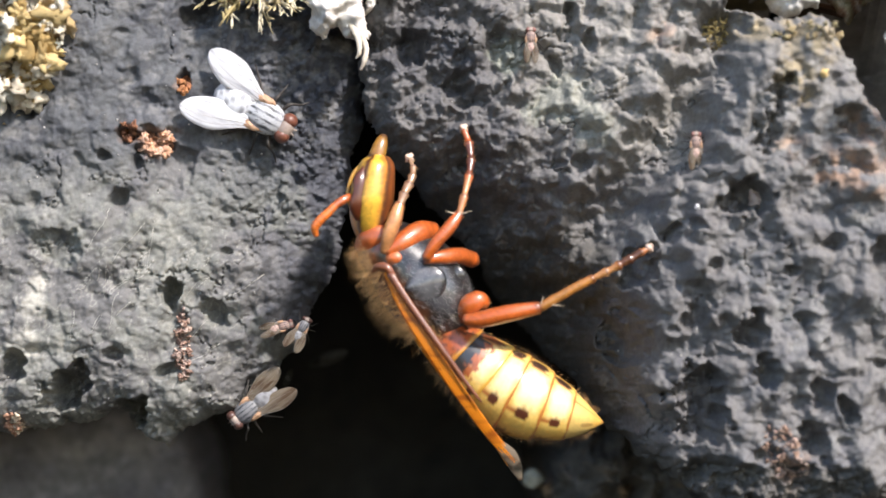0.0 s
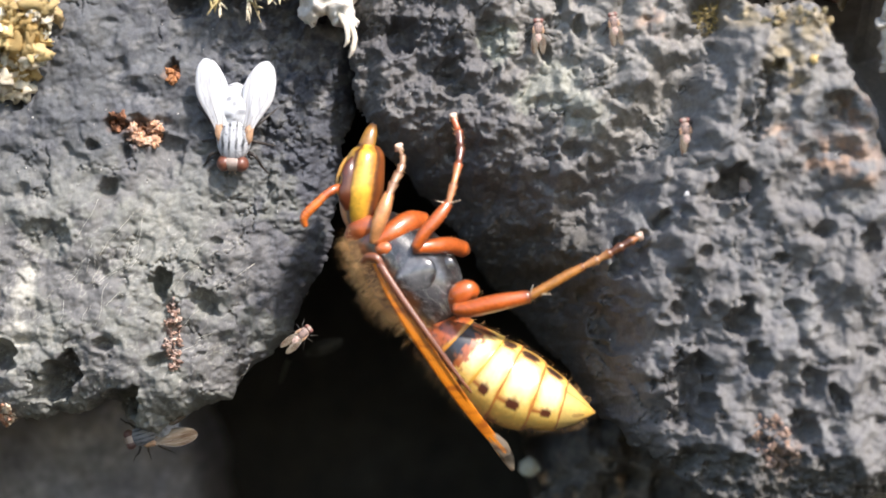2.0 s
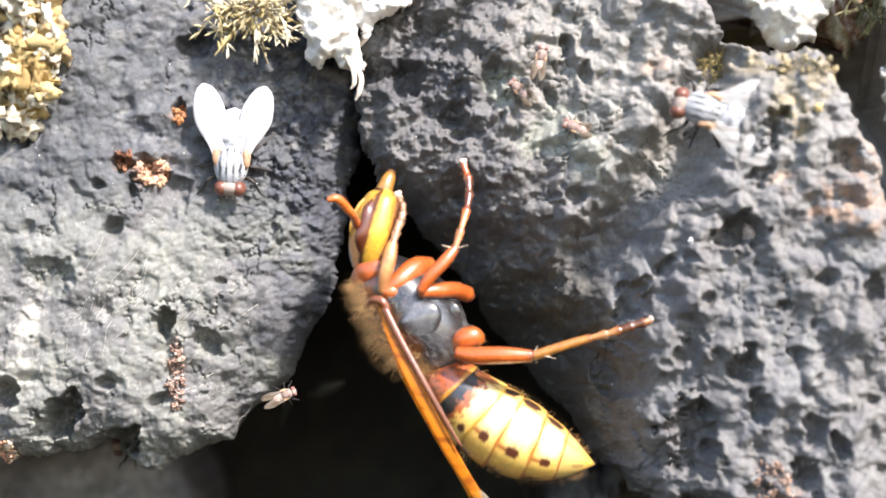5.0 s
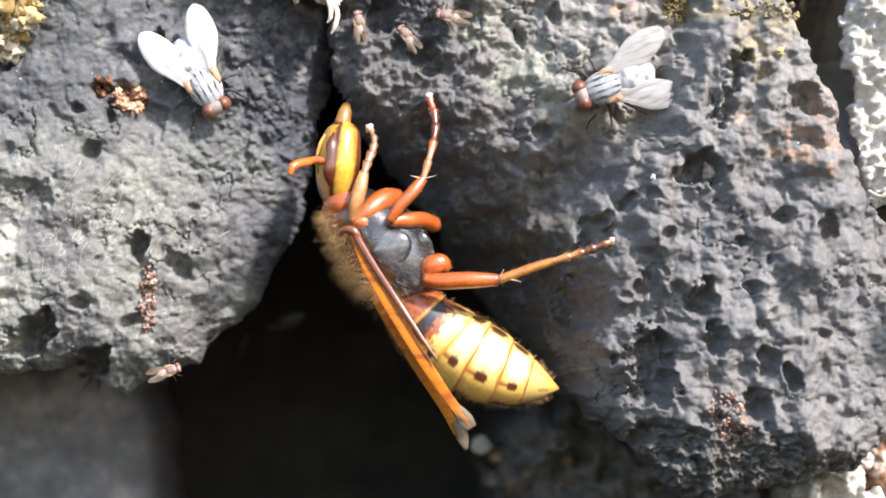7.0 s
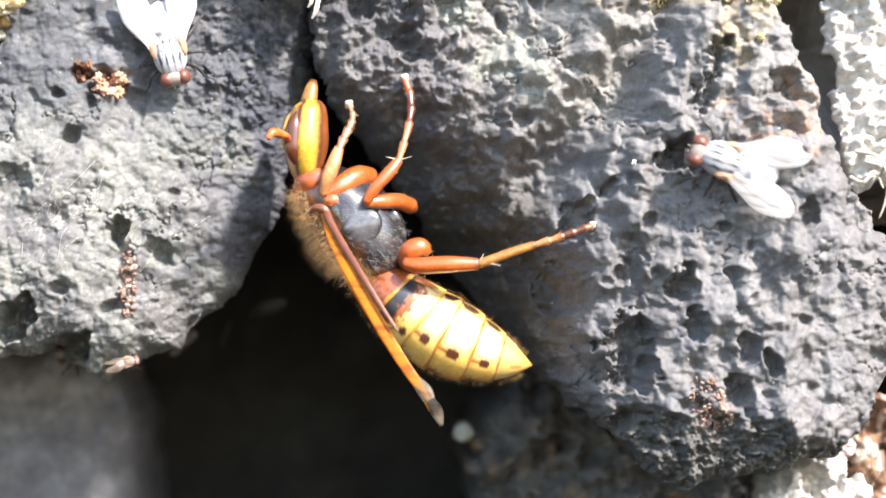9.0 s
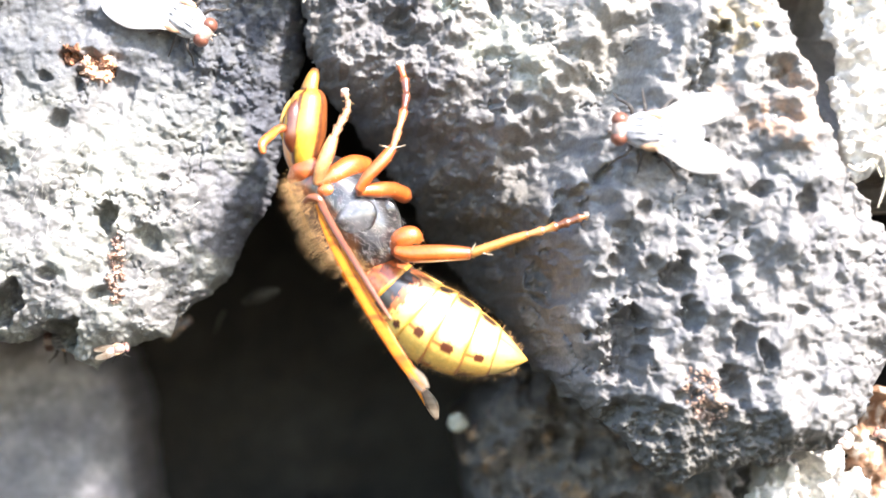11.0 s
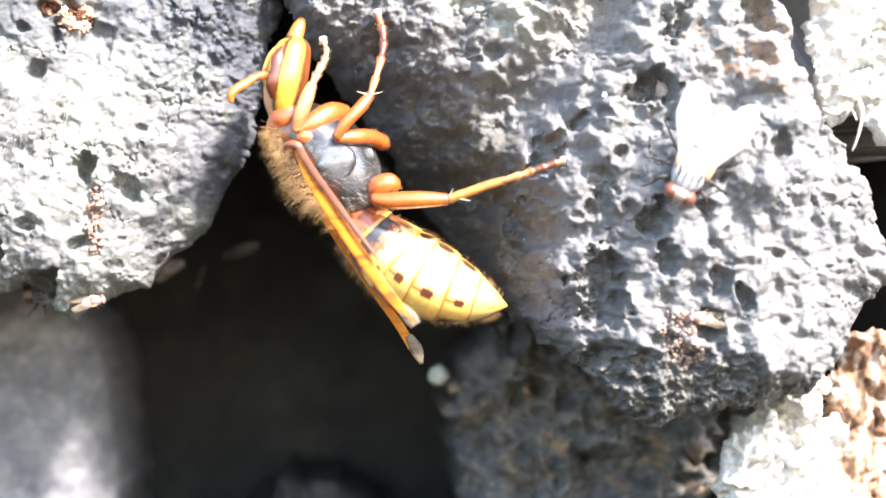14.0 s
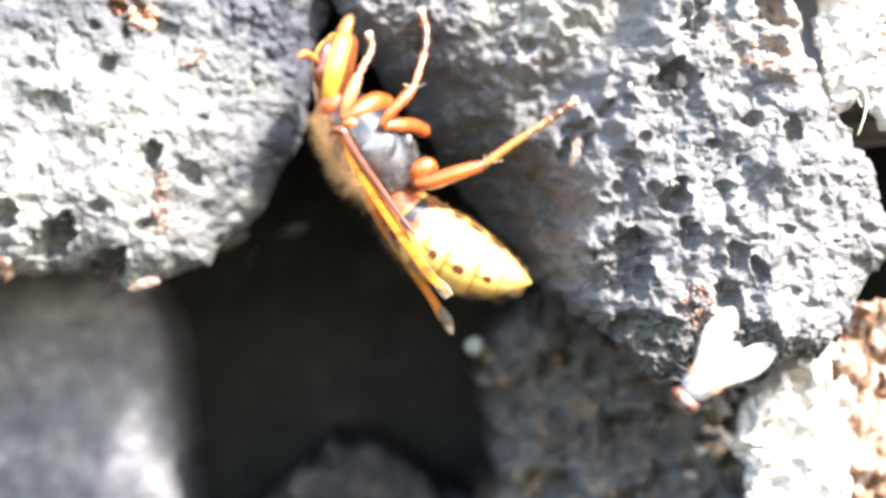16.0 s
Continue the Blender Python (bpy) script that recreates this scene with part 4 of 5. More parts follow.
def banded(base):
    return lambda s, phi, xyz: painted(base, ((0.09, 0.03, 0.012), 0.75 * step(s * 5 % 1.0, 0.72, 0.9)), ((0.4, 0.22, 0.1), 0.25 * (1 - step(s * 5 % 1.0, 0.08, 0.2)) * (s > 0.1)))


def jointed(base):
    """A long pale first joint, brown middle joints and an orange tip."""
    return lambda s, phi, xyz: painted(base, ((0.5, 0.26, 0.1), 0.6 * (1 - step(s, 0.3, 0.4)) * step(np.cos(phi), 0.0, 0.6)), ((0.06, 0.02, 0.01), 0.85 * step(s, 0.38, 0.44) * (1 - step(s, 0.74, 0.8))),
                                       ((0.05, 0.02, 0.012), 0.8 * step(s * 5 % 1.0, 0.84, 0.95) * (s < 0.98)))


ORANGE = (0.42, 0.088, 0.013)
TAN = (0.3, 0.17, 0.09)
fore_leg = leg((-0.68, 0.2, 1.09), (
    ("femur", [(*(-0.77, 0, 1.39), 0.75), (*(-1.88, -1.4, 1.21), 1.0), (*(-3.16, -2.4, 0.43), 0.9), (*(-4.44, -2.8, -0.34), 0.5)], ORANGE),
    ("tibia", [(*(-4.53, -2.8, -0.34), 0.4), (*(-4.18, -3.2, 0.94), 0.6), (*(-3.71, -3.2, 2.23), 0.62), (*(-3.33, -2.8, 3.43), 0.42)], (0.5, 0.22, 0.08)),
    ("tarsus", [(*(-3.33, -2.8, 3.35), 0.36), (*(-2.91, -2.2, 4.39), 0.38), (*(-2.49, -1.6, 5.27), 0.34), (*(-2.36, -1, 6.15), 0.26), (*(-2.67, -0.5, 6.94), 0.16)], banded(TAN))), (), "reddish foreleg tucked beside the jaw")
mid_leg = leg((2.29, 0.8, -0.96), (
    ("femur", [(*(2.19, 0.2, -0.87), 0.75), (*(1.14, -1.6, -0.56), 0.72), (*(-0.03, -2.8, -0.64), 0.66), (*(-1.44, -3.6, -0.81), 0.45)], ORANGE),
    ("tibia", [(*(-1.35, -3.7, -0.77), 0.42), (*(-0.58, -3.9, 0.43), 0.52), (*(0.44, -3.6, 1.62), 0.56), (*(1.17, -3.2, 2.61), 0.42)], ORANGE),
    ("tarsus", [(*(1.13, -3.2, 2.53), 0.34), (*(1.56, -2.6, 4.08), 0.32), (*(1.91, -1.8, 5.6), 0.34), (*(2.05, -1, 6.93), 0.36), (*(1.88, -0.4, 8.16), 0.36), (*(1.5, 0, 9.22), 0.22)], jointed(ORANGE))),
    (((1.13, -3.4, 2.57), (2.15, -3.6, 2.86)), ((1.13, -3.4, 2.57), (0.1, -3.6, 2.82))), "orange-red middle leg braced on the rock")
hind_leg = leg((1.93, -0.4, -5.21), (
    ("coxa", [(*(1.57, -1, -5.41), 0.6), (*(1.82, -2, -4.52), 0.95), (*(2.6, -2.2, -4), 0.9), (*(3.29, -1.8, -4.22), 0.45)], ORANGE),
    ("femur", [(*(1.56, -2.6, -5.41), 0.5), (*(2.76, -3, -5.39), 0.72), (*(4.89, -3.4, -4.91), 0.75), (*(7.24, -3.4, -4.48), 0.55)], ORANGE),
    ("tibia", [(*(7.24, -3.4, -4.48), 0.42), (*(8.53, -3.5, -3.76), 0.42), (*(10.03, -3.6, -2.91), 0.42), (*(11.33, -3.7, -2.23), 0.36)], (0.36, 0.15, 0.03)),
    ("tarsus", [(*(11.33, -3.7, -2.23), 0.34), (*(12.63, -3.8, -1.59), 0.36), (*(13.73, -3.9, -0.99), 0.38), (*(14.84, -3.8, -0.34), 0.36), (*(15.48, -3.6, 0), 0.22)], jointed((0.36, 0.12, 0.025)))),
    (((7.23, -3.6, -4.48), (7.52, -3.8, -3.58)), ((7.79, -3.6, -4.27), (9.01, -3.8, -4.3)), ((15.29, -3.8, -0.17), (15.72, -3.8, 0.35))), "orange-red hind leg stretched onto the boulder")


# ---------------------------------------------------------------- flies
def leaf(base, tip, width, bow, n=22, m=9, rear=1.0):
    """A thin rounded wing from base to tip, broadest past its middle, with thickness, ripples and veins; and the veins as lines."""
    base, tip = np.asarray(base, float), np.asarray(tip, float)
    s = np.linspace(0, 1, n)
    d = tip - base
    side = np.cross((0, 0, 1), d)
    side /= np.linalg.norm(side)
    half = width * (0.34 + 0.66 * step(s, 0.0, 0.62)) * np.sqrt(np.clip(1.0 - np.clip((s - 0.42) / 0.582, 0, 1) ** 2.1, 0, 1)) + 0.01
    t = np.linspace(-1, 1, m)

    def point(a, b):
        h = np.interp(a, s, half)
        return base + a * d + h * b * side + np.array((0, 0, bow * math.sin(a * math.pi) * (1 - b * b) + 0.035 * math.sin(7 * b + 3 * a)))

    p = np.array([[point(a, b) for b in t] for a in s])
    low = p - np.array((0, 0, 0.025))
    k = np.arange(n * m).reshape(n, m)
    q = np.stack([k[:-1, :-1], k[:-1, 1:], k[1:, 1:], k[1:, :-1]], -1).reshape(-1, 4)
    e = n * m
    loop = np.concatenate([k[0, :], k[1:, -1], k[-1, -2::-1], k[-2:0:-1, 0]])
    nx = np.roll(loop, -1)
    sheet = np.vstack([p.reshape(-1, 3), low.reshape(-1, 3)]), np.vstack([q, q[:, ::-1] + e, np.stack([loop, loop + e, nx + e, nx], 1)])
    lines = []
    for b0, b1, a1 in ((0.95 * rear, 0.96 * rear, 0.95), (0.6 * rear, 0.62 * rear, 0.97), (0.2 * rear, 0.25 * rear, 0.99), (-0.2 * rear, -0.3 * rear, 0.93), (-0.5 * rear, -0.75 * rear, 0.8)):
        lines.append(tube([(*(point(a, b0 + (b1 - b0) * a) + np.array((0, 0, 0.012))), 0.014 * (1.15 - 0.7 * a)) for a in np.linspace(0.03, a1, 6)], 14, 6, 0.6, (0.36, 0.33, 0.31), (0, 0, 1)))
    return sheet, joined(*lines)


LOW = np.array((1.0, 1.0, 0.76))


def squat(v, f, c=None):
    """Press a fly's piece down to its true height."""
    return (v * LOW, f) if c is None else (v * LOW, f, c)


def fly_meshes(spread, shade, eye_tone, wing_w=1.2, membrane=clear_wing):
    """Meshes of a fly that heads along +x and stands on z = 0, as (name, mesh, material, label, veins)."""
    def thorax(u):
        stripes = (np.abs(np.abs(u[:, 1]) - 0.2) < 0.065) | (np.abs(np.abs(u[:, 1]) - 0.58) < 0.08)
        fade = step(u[:, 2], 0.05, 0.4) * (0.75 + 0.25 * np.sin(u[:, 0] * 7))
        return painted(shade, ((0.04, 0.044, 0.05), stripes * fade), ((0.13, 0.11, 0.10), 1 - step(u[:, 2], -0.4, 0.1)))

    def belly(s, phi, xyz):
        return painted(tuple(min(0.8, 1.35 * v) for v in shade), ((0.08, 0.08, 0.085), 0.6 * (np.sin(s * 22 + 2.2 * np.sign(np.sin(phi * 2))) > 0.6)))

    made = [("thorax", mesh_from("thorax", *squat(*ball((0.55, 0, 1.45), (1.62, 1.24, 1.2), thorax, 48, 32))), fly_shell, "grey dusted back with dark stripes", None),
            ("scutellum", mesh_from("scutellum", *squat(*ball((-0.85, 0, 1.85), (0.6, 0.7, 0.45), shade, 18, 12))), fly_shell, "", None),
            ("abdomen", mesh_from("abdomen", *squat(*tube([(-0.7, 0, 1.35, 0.95), (-1.4, 0, 1.4, 1.3), (-2.3, 0, 1.3, 1.28), (-3.1, 0, 1.15, 0.85), (-3.5, 0, 1.05, 0.12)], 24, 24, 0.9, belly, (0, 0, 1)))), fly_shell, "pale chequered abdomen", None),
            ("head", mesh_from("head", *squat(*ball((2.25, 0, 1.35), (0.58, 1.06, 1.0), (0.34, 0.27, 0.23), 24, 16))), fly_shell, "silvery face", None)]
    for sgn in (-1, 1):
        made.append(("eye", mesh_from("eye", *squat(*ball((2.28, 0.6 * sgn, 1.42), (0.58, 0.56, 0.92), eye_tone, 22, 16))), fly_eye, "reddish-brown eye", None))
        sheet, lines = leaf((0.1, 0.85 * sgn, 2.1), (-5.3 * math.cos(spread), sgn * (0.7 + 5.3 * math.sin(spread)), 2.6), wing_w, 0.22, rear=-sgn)
        made.append(("wing", mesh_from("wing", *squat(*sheet)), membrane, "silvery clear wing" if membrane == clear_wing else "thin glassy wing" if membrane == glass_wing else "smoky wing", mesh_from("vein", *squat(*lines))))
        made.append(("wing_base", mesh_from("wing_base", *squat(*ball((-0.05, 1.05 * sgn, 2.1), (0.72, 0.32, 0.2), (0.46, 0.28, 0.17), 14, 8, 0.3, 3))), fly_shell, "amber wing base", None))
        for x, dx, reach_out in ((1.3, 1.3, 2.5), (0.6, 0.2, 2.9), (-0.1, -1.6, 3.0)):
            made.append(("leg", mesh_from("leg", *squat(*tube([(x, 0.7 * sgn, 0.8, 0.17), (x + 0.3 * dx, 1.6 * sgn, 1.3, 0.13), (x + 0.8 * dx, 0.8 * reach_out * sgn, 0.45, 0.08), (x + 1.15 * dx, reach_out * sgn, 0.05, 0.045)], 14, 8, 1.0, (0.04, 0.034, 0.03)))), fly_shell, "thin black leg", None))
        made.append(("feeler", mesh_from("feeler", *squat(*tube([(2.75, 0.15 * sgn, 1.5, 0.07), (2.95, 0.2 * sgn, 1.4, 0.08), (3.02, 0.25 * sgn, 1.15, 0.035)], 8, 8, 1.0, (0.3, 0.24, 0.2)))), fly_shell, "", None))
    roots = np.random.default_rng(9).normal(size=(70, 3))
    roots[:, 2] = np.abs(roots[:, 2]) + 0.2
    roots /= np.linalg.norm(roots, axis=1)[:, None]
    hv, hf = hairs(np.array((0.5, 0, 1.45)) + roots * np.array((1.62, 1.24, 1.2)), roots + np.array((-0.5, 0, 0)), np.full(70, 0.42), 0.018, 0.15, 3)
    made.append(("bristles", mesh_from("bristles", hv * LOW, hf), bristle, "dark bristles", None))
    return made


def fly(name, meshes, label, size, group="flies"):
    ob = new(name)
    ob.scale = (size,) * 3
    tagged(ob, label, "fly", group)
    for kind, me, material, note, veins in meshes:
        limb = part(kind, me, material, ob, note)
        if veins:
            part("vein", veins, fly_shell, limb)
    return ob


SILVER = (0.5, 0.51, 0.535)
parted = fly_meshes(radians(17), SILVER, (0.17, 0.065, 0.042))
wide = fly_meshes(radians(20), (0.36, 0.365, 0.38), (0.17, 0.065, 0.042), 1.2, glass_wing)
glassy = fly_meshes(radians(15), (0.42, 0.42, 0.44), (0.17, 0.065, 0.042), 1.15, glass_wing)
closed = fly_meshes(radians(9), (0.2, 0.2, 0.21), (0.1, 0.05, 0.04), 1.1, smoky_wing)
tiny = fly_meshes(radians(3), (0.36, 0.25, 0.21), (0.24, 0.11, 0.09), 0.85, smoky_wing)

resting_fly = fly("fly", parted, "silvery grey fly with parted white wings resting on lava", 1.08)
climbing_fly = fly("fly", wide, "grey fly with clear wings climbing over the rough boulder", 1.05)
roaming_fly = fly("fly", glassy, "grey striped fly with red eyes roaming the boulder", 1.12)
passing_fly = fly("fly", parted, "pale fly flitting past the boulder's side", 1.15)
edge_fly = fly("fly", closed, "dark fly hanging under the boulder's lower edge", 0.72)
crevice_fly = fly("fly", closed, "small dark fly deep in the shade of the hole", 0.36)
midges = [fly("midge", tiny, "tiny pinkish-brown midge walking on the lava", s, "midges") for s in (0.36, 0.32, 0.34, 0.36, 0.3, 0.34)]


# ---------------------------------------------------------------- growths and crumbs on the rock
def clump(name, label, category, centre, spread, count, sizes, tones, material, seed, lift=0.3, rough=0.8, kind=""):
    """A heap of small uneven lumps grown together."""
    rg = np.random.default_rng(seed)
    pieces = []
    for k in range(int(1.5 * count)):
        a, r = rg.random() * 2 * np.pi, math.sqrt(rg.random())
        x, z = centre[0] + spread[0] * r * math.cos(a), centre[1] + spread[1] * r * math.sin(a)
        s = sizes[0] + (sizes[1] - sizes[0]) * rg.random() ** 1.5
        y = -ground_at(x, z, 0.3) - lift * s - lift * (1 - r) * spread[0] * 0.3
        c = np.array(tones[k % len(tones)]) * (0.75 + 0.5 * rg.random())
        pieces.append(ball((x, y, z), 0.85 * s * (0.55 + 0.9 * rg.random(3)), c, 14, 11, rough, seed + k))
    return thing(name, mesh_from(name, *joined(*pieces)), material, label, category, kind)


def tuft(name, label, centre, depth, count, length, spread, tones, seed, down=0.4, thick=0.12):
    """A tuft of curling dry moss shoots, each with small side leaves."""
    rg = np.random.default_rng(seed)
    pieces = []
    for k in range(count):
        a = rg.random() * 2 * np.pi
        r = math.sqrt(rg.random())
        p = np.array((centre[0] + spread[0] * r * math.cos(a), 0, centre[1] + spread[1] * r * math.sin(a)))
        p[1] = depth - 0.6 * rg.random()
        way = np.array((math.cos(a) * 0.7, -0.6 - 0.5 * rg.random(), math.sin(a) * 0.5 - down)) + 0.4 * rg.normal(size=3)
        way /= np.linalg.norm(way)
        curl = rg.normal(size=3) * 0.45 + np.array((0, 0, -0.35 * down))
        ln = length * (0.5 + 0.8 * rg.random())
        c = np.array(tones[rg.integers(len(tones))]) * (0.7 + 0.6 * rg.random())
        row = [(*(p + way * ln * s + curl * ln * s * s), thick * (1 - 0.75 * s)) for s in (0, 0.35, 0.7, 1.0)]
        pieces.append(tube(row, 8, 6, 0.6, c))
        for s in (0.3, 0.5, 0.7, 0.85):
            q = p + way * ln * s + curl * ln * s * s
            w = way + 0.9 * rg.normal(size=3)
            w /= np.linalg.norm(w)
            pieces.append(tube([(*q, thick * 0.7), (*(q + 0.25 * ln * w), thick * 0.6), (*(q + 0.42 * ln * (w + 0.2 * curl)), thick * 0.12)], 5, 6, 0.5, c * 1.05))
    return thing(name, mesh_from(name, *joined(*pieces)), moss_mat, label, "moss", "stuff")


STRAW = ((0.42, 0.31, 0.13), (0.3, 0.2, 0.07), (0.58, 0.5, 0.36), (0.2, 0.15, 0.06))
rock("lichen_patch", -50, -24, 8, 32, 0.16, ((-46.47, 32.9), (-29.13, 33.21), (-28.29, 19.5), (-28.47, 15.97), (-30.01, 13.64), (-31.95, 13.43), (-32.93, 10.37), (-45.89, 9.46)),
     level(1.3), pale_tones((0.42, 0.3, 0.14), (0.62, 0.55, 0.42)), crust, "cream and yellowish lichen lobes on the boulder", 1.4, 3.0, (), ((260, 0.15, 0.6, 3, 0.6),), 1.8, 15, (1.4, 0.3, 2.2), 0.6, 0.3, "lichen", 0.8)
tuft("moss_tuft", "straw-coloured dry moss hanging over the crevice", (-14.37, 20.64), 0.6, 110, 1.7, (3.0, 1.3), ((0.46, 0.38, 0.22), (0.3, 0.24, 0.11), (0.56, 0.5, 0.36)), 33, 0.6, 0.17)
rock("white_lichen", -14, 0, 13, 32, 0.12, ((-11.99, 33.52), (-10.85, 21.15), (-10.68, 16.96), (-9.42, 16.1), (-8.12, 16.88), (-6.87, 15.93), (-5.55, 16.13), (-5.49, 17.72), (-6.41, 19.47), (-5.29, 18.87), (-2.48, 21.31), (-2.28, 33.69)),
     level(1.2), pale_tones((0.78, 0.75, 0.7), (0.64, 0.58, 0.5)), crust, "chalky white lichen clump overhanging the crevice", 1.3, 3.5, (), ((60, 0.15, 0.5, 3, 0.6),), 0.9, 16, (0.8, 0.15, 1.2), 0.3, 0.3, "lichen")
tuft("moss_tuft", "brownish moss behind the lichen rock", (33.0, 23.5), -0.5, 40, 1.8, (1.2, 3.0), ((0.22, 0.2, 0.08), (0.34, 0.3, 0.16), (0.14, 0.13, 0.06)), 36, 0.6, 0.14)
tuft("moss_tuft", "olive moss in a gully of the boulder", (21.07, 16.36), -1.2, 150, 0.55, (1.6, 1.0), ((0.2, 0.16, 0.06), (0.3, 0.24, 0.1), (0.16, 0.13, 0.06)), 37, 0.2, 0.05)
clump("lichen_patch", "yellow lichen crumbs on the boulder's top", "lichen", (27.24, 16.19), (2.8, 0.9), 26, (0.08, 0.28), ((0.34, 0.27, 0.15), (0.42, 0.36, 0.26), (0.3, 0.26, 0.15)), crust, 38, 0.2, 0.9, "stuff")

clump("lichen_lobes", "cream and ochre leafy lichen lobes on the boulder", "lichen", (-32.4, 17.2), (3.2, 6.2), 90, (0.4, 1.0), ((0.62, 0.55, 0.42), (0.5, 0.38, 0.18), (0.7, 0.66, 0.56), (0.36, 0.25, 0.1)), crust, 40, 0.35, 0.8, "stuff")
clump("rust_crumbs", "orange-brown crumbly grains stuck on the boulder", "crumbs", (-22.17, 8.18), (1.15, 0.85), 34, (0.18, 0.42), ((0.58, 0.34, 0.22), (0.42, 0.23, 0.14), (0.62, 0.42, 0.31)), rust, 41, 0.4)
clump("rust_crumbs", "dark brown crumbly grains in a hollow", "crumbs", (-24.26, 8.92), (0.7, 0.8), 18, (0.12, 0.3), ((0.3, 0.14, 0.08), (0.2, 0.1, 0.06)), rust, 42, 0.3)
clump("rust_crumbs", "orange-brown grains in a small hollow", "crumbs", (-20.08, 12.7), (0.4, 0.8), 16, (0.12, 0.3), ((0.5, 0.23, 0.1), (0.36, 0.16, 0.08)), rust, 43, 0.4)
clump("rust_crumbs", "streak of brown grains below a hole", "crumbs", (-20.34, -7.48), (0.65, 2.9), 60, (0.08, 0.26), ((0.4, 0.26, 0.2), (0.28, 0.18, 0.14), (0.48, 0.36, 0.3)), rust, 44, 0.3)
clump("rust_crumbs", "reddish grains on the boulder's lower lip", "crumbs", (25.7, -16.18), (1.3, 1.0), 40, (0.05, 0.2), ((0.44, 0.3, 0.23), (0.46, 0.35, 0.29)), rust, 45, 0.3)
clump("rust_crumbs", "reddish grains along the lower lip", "crumbs", (24.79, -14.62), (1.5, 1.5), 60, (0.04, 0.17), ((0.46, 0.33, 0.26), (0.36, 0.24, 0.18)), rust, 46, 0.3)
clump("rust_crumbs", "brown grains at the boulder's edge", "crumbs", (-33.57, -13.48), (0.5, 1.0), 16, (0.16, 0.36), ((0.42, 0.24, 0.16), (0.5, 0.4, 0.3)), rust, 47, 0.4)


def pebble(label, x, z, radii, tone, seed):
    y = -ground_at(x, z, 0.3) - 0.4 * radii[1]
    return thing("pebble", mesh_from("pebble", *ball((x, y, z), radii, tone, 24, 18, 0.45, seed)), crust, label, "pebble")


pebble("pale pinkish pebble lodged in a pit", 23.48, 3.77, (0.55, 0.6, 0.75), (0.6, 0.5, 0.46), 48)
pebble("small yellow pebble on the boulder", 28.05, 12.91, (0.3, 0.3, 0.3), (0.6, 0.45, 0.2), 49)
pebble("round pinkish pebble under the boulder", 37.56, -18.64, (0.8, 0.7, 0.8), (0.55, 0.45, 0.42), 50)
pebble("tiny white pebble glinting on the boulder", 18.95, 3.1, (0.18, 0.2, 0.2), (0.75, 0.74, 0.72), 51)
thing("seed", mesh_from("seed", *ball((7.56, 22, -19.71), (0.85, 0.8, 0.85), (0.42, 0.44, 0.38), 24, 16, 0.12, 3)), crust, "pale round seed hanging deep in the hole", "seed")
thing("husk", mesh_from("husk", *tube([(*(-11.59, 24, -10.07), 0.2), (*(-10.31, 23, -9.54), 0.6), (*(-9.09, 23, -9.15), 0.5), (*(-8.36, 23, -8.83), 0.15)], 16, 14, 0.7, (0.05, 0.047, 0.035))), deep_lava, "pale plant husk deep in the hole", "husk")


def root(label, rows, tone=(0.62, 0.55, 0.44)):
    return thing("rootlet", mesh_from("rootlet", *tube(rows, 40, 10, 0.8, tone, wobble=0.25, seed=5)), moss_mat, label, "root", "", "rootlets")


root("pale curled rootlet hanging from the lichen", [(*(-6.82, -1, 16.97), 0.32), (*(-6.38, -1.2, 16.34), 0.28), (*(-5.94, -1.4, 15.33), 0.22), (*(-6.07, -1.6, 14.32), 0.2), (*(-6.37, -1.5, 13.64), 0.08)])
root("pale curled rootlet hanging from the lichen", [(*(-7.17, -1, 17.31), 0.3), (*(-6.54, -1.6, 15.96), 0.22), (*(-6.45, -1.8, 15), 0.18), (*(-6.71, -1.7, 14.49), 0.06)])
root("fine pale rootlet curling off the crusted rock", [(*(35.9, -6.5, 4.55), 0.16), (*(37.25, -8, 4.12), 0.15), (*(38.08, -8.5, 2.62), 0.15), (*(38.03, -8, 0.91), 0.12), (*(37.66, -7.5, -0.6), 0.05)])
root("fine pale rootlet curling off the crusted rock", [(*(35.54, -6.5, 2.58), 0.14), (*(36.24, -8, 2.13), 0.15), (*(37.08, -8, 2.94), 0.13), (*(37.91, -7.5, 1.77), 0.06)])
root("dark thin straw in the crevice shade", [(*(37.72, -2, 6.35), 0.2), (*(39.07, -2, 5.74), 0.2), (*(41.32, -2, 4.95), 0.15)], (0.12, 0.09, 0.06))

# fine glinting grit stuck to the boulders
rg = np.random.default_rng(60)
grit = []
for k in range(300):
    x, z = rg.uniform(-34, 40), rg.uniform(-16, 20)
    h = ground_at(x, z, 0.15)
    if h > -4:
        grit.append(ball((x, -h, z), 0.035 + 0.06 * rg.random(3), np.array((0.5, 0.48, 0.45)) * (0.4 + 0.9 * rg.random()), 6, 5))
thing("grit", mesh_from("grit", *joined(*grit)), crust, "fine pale grit strewn over the boulders", "grit", "stuff")

# spider silk and mould threads along the lower boulder
rg = np.random.default_rng(61)
threads = []
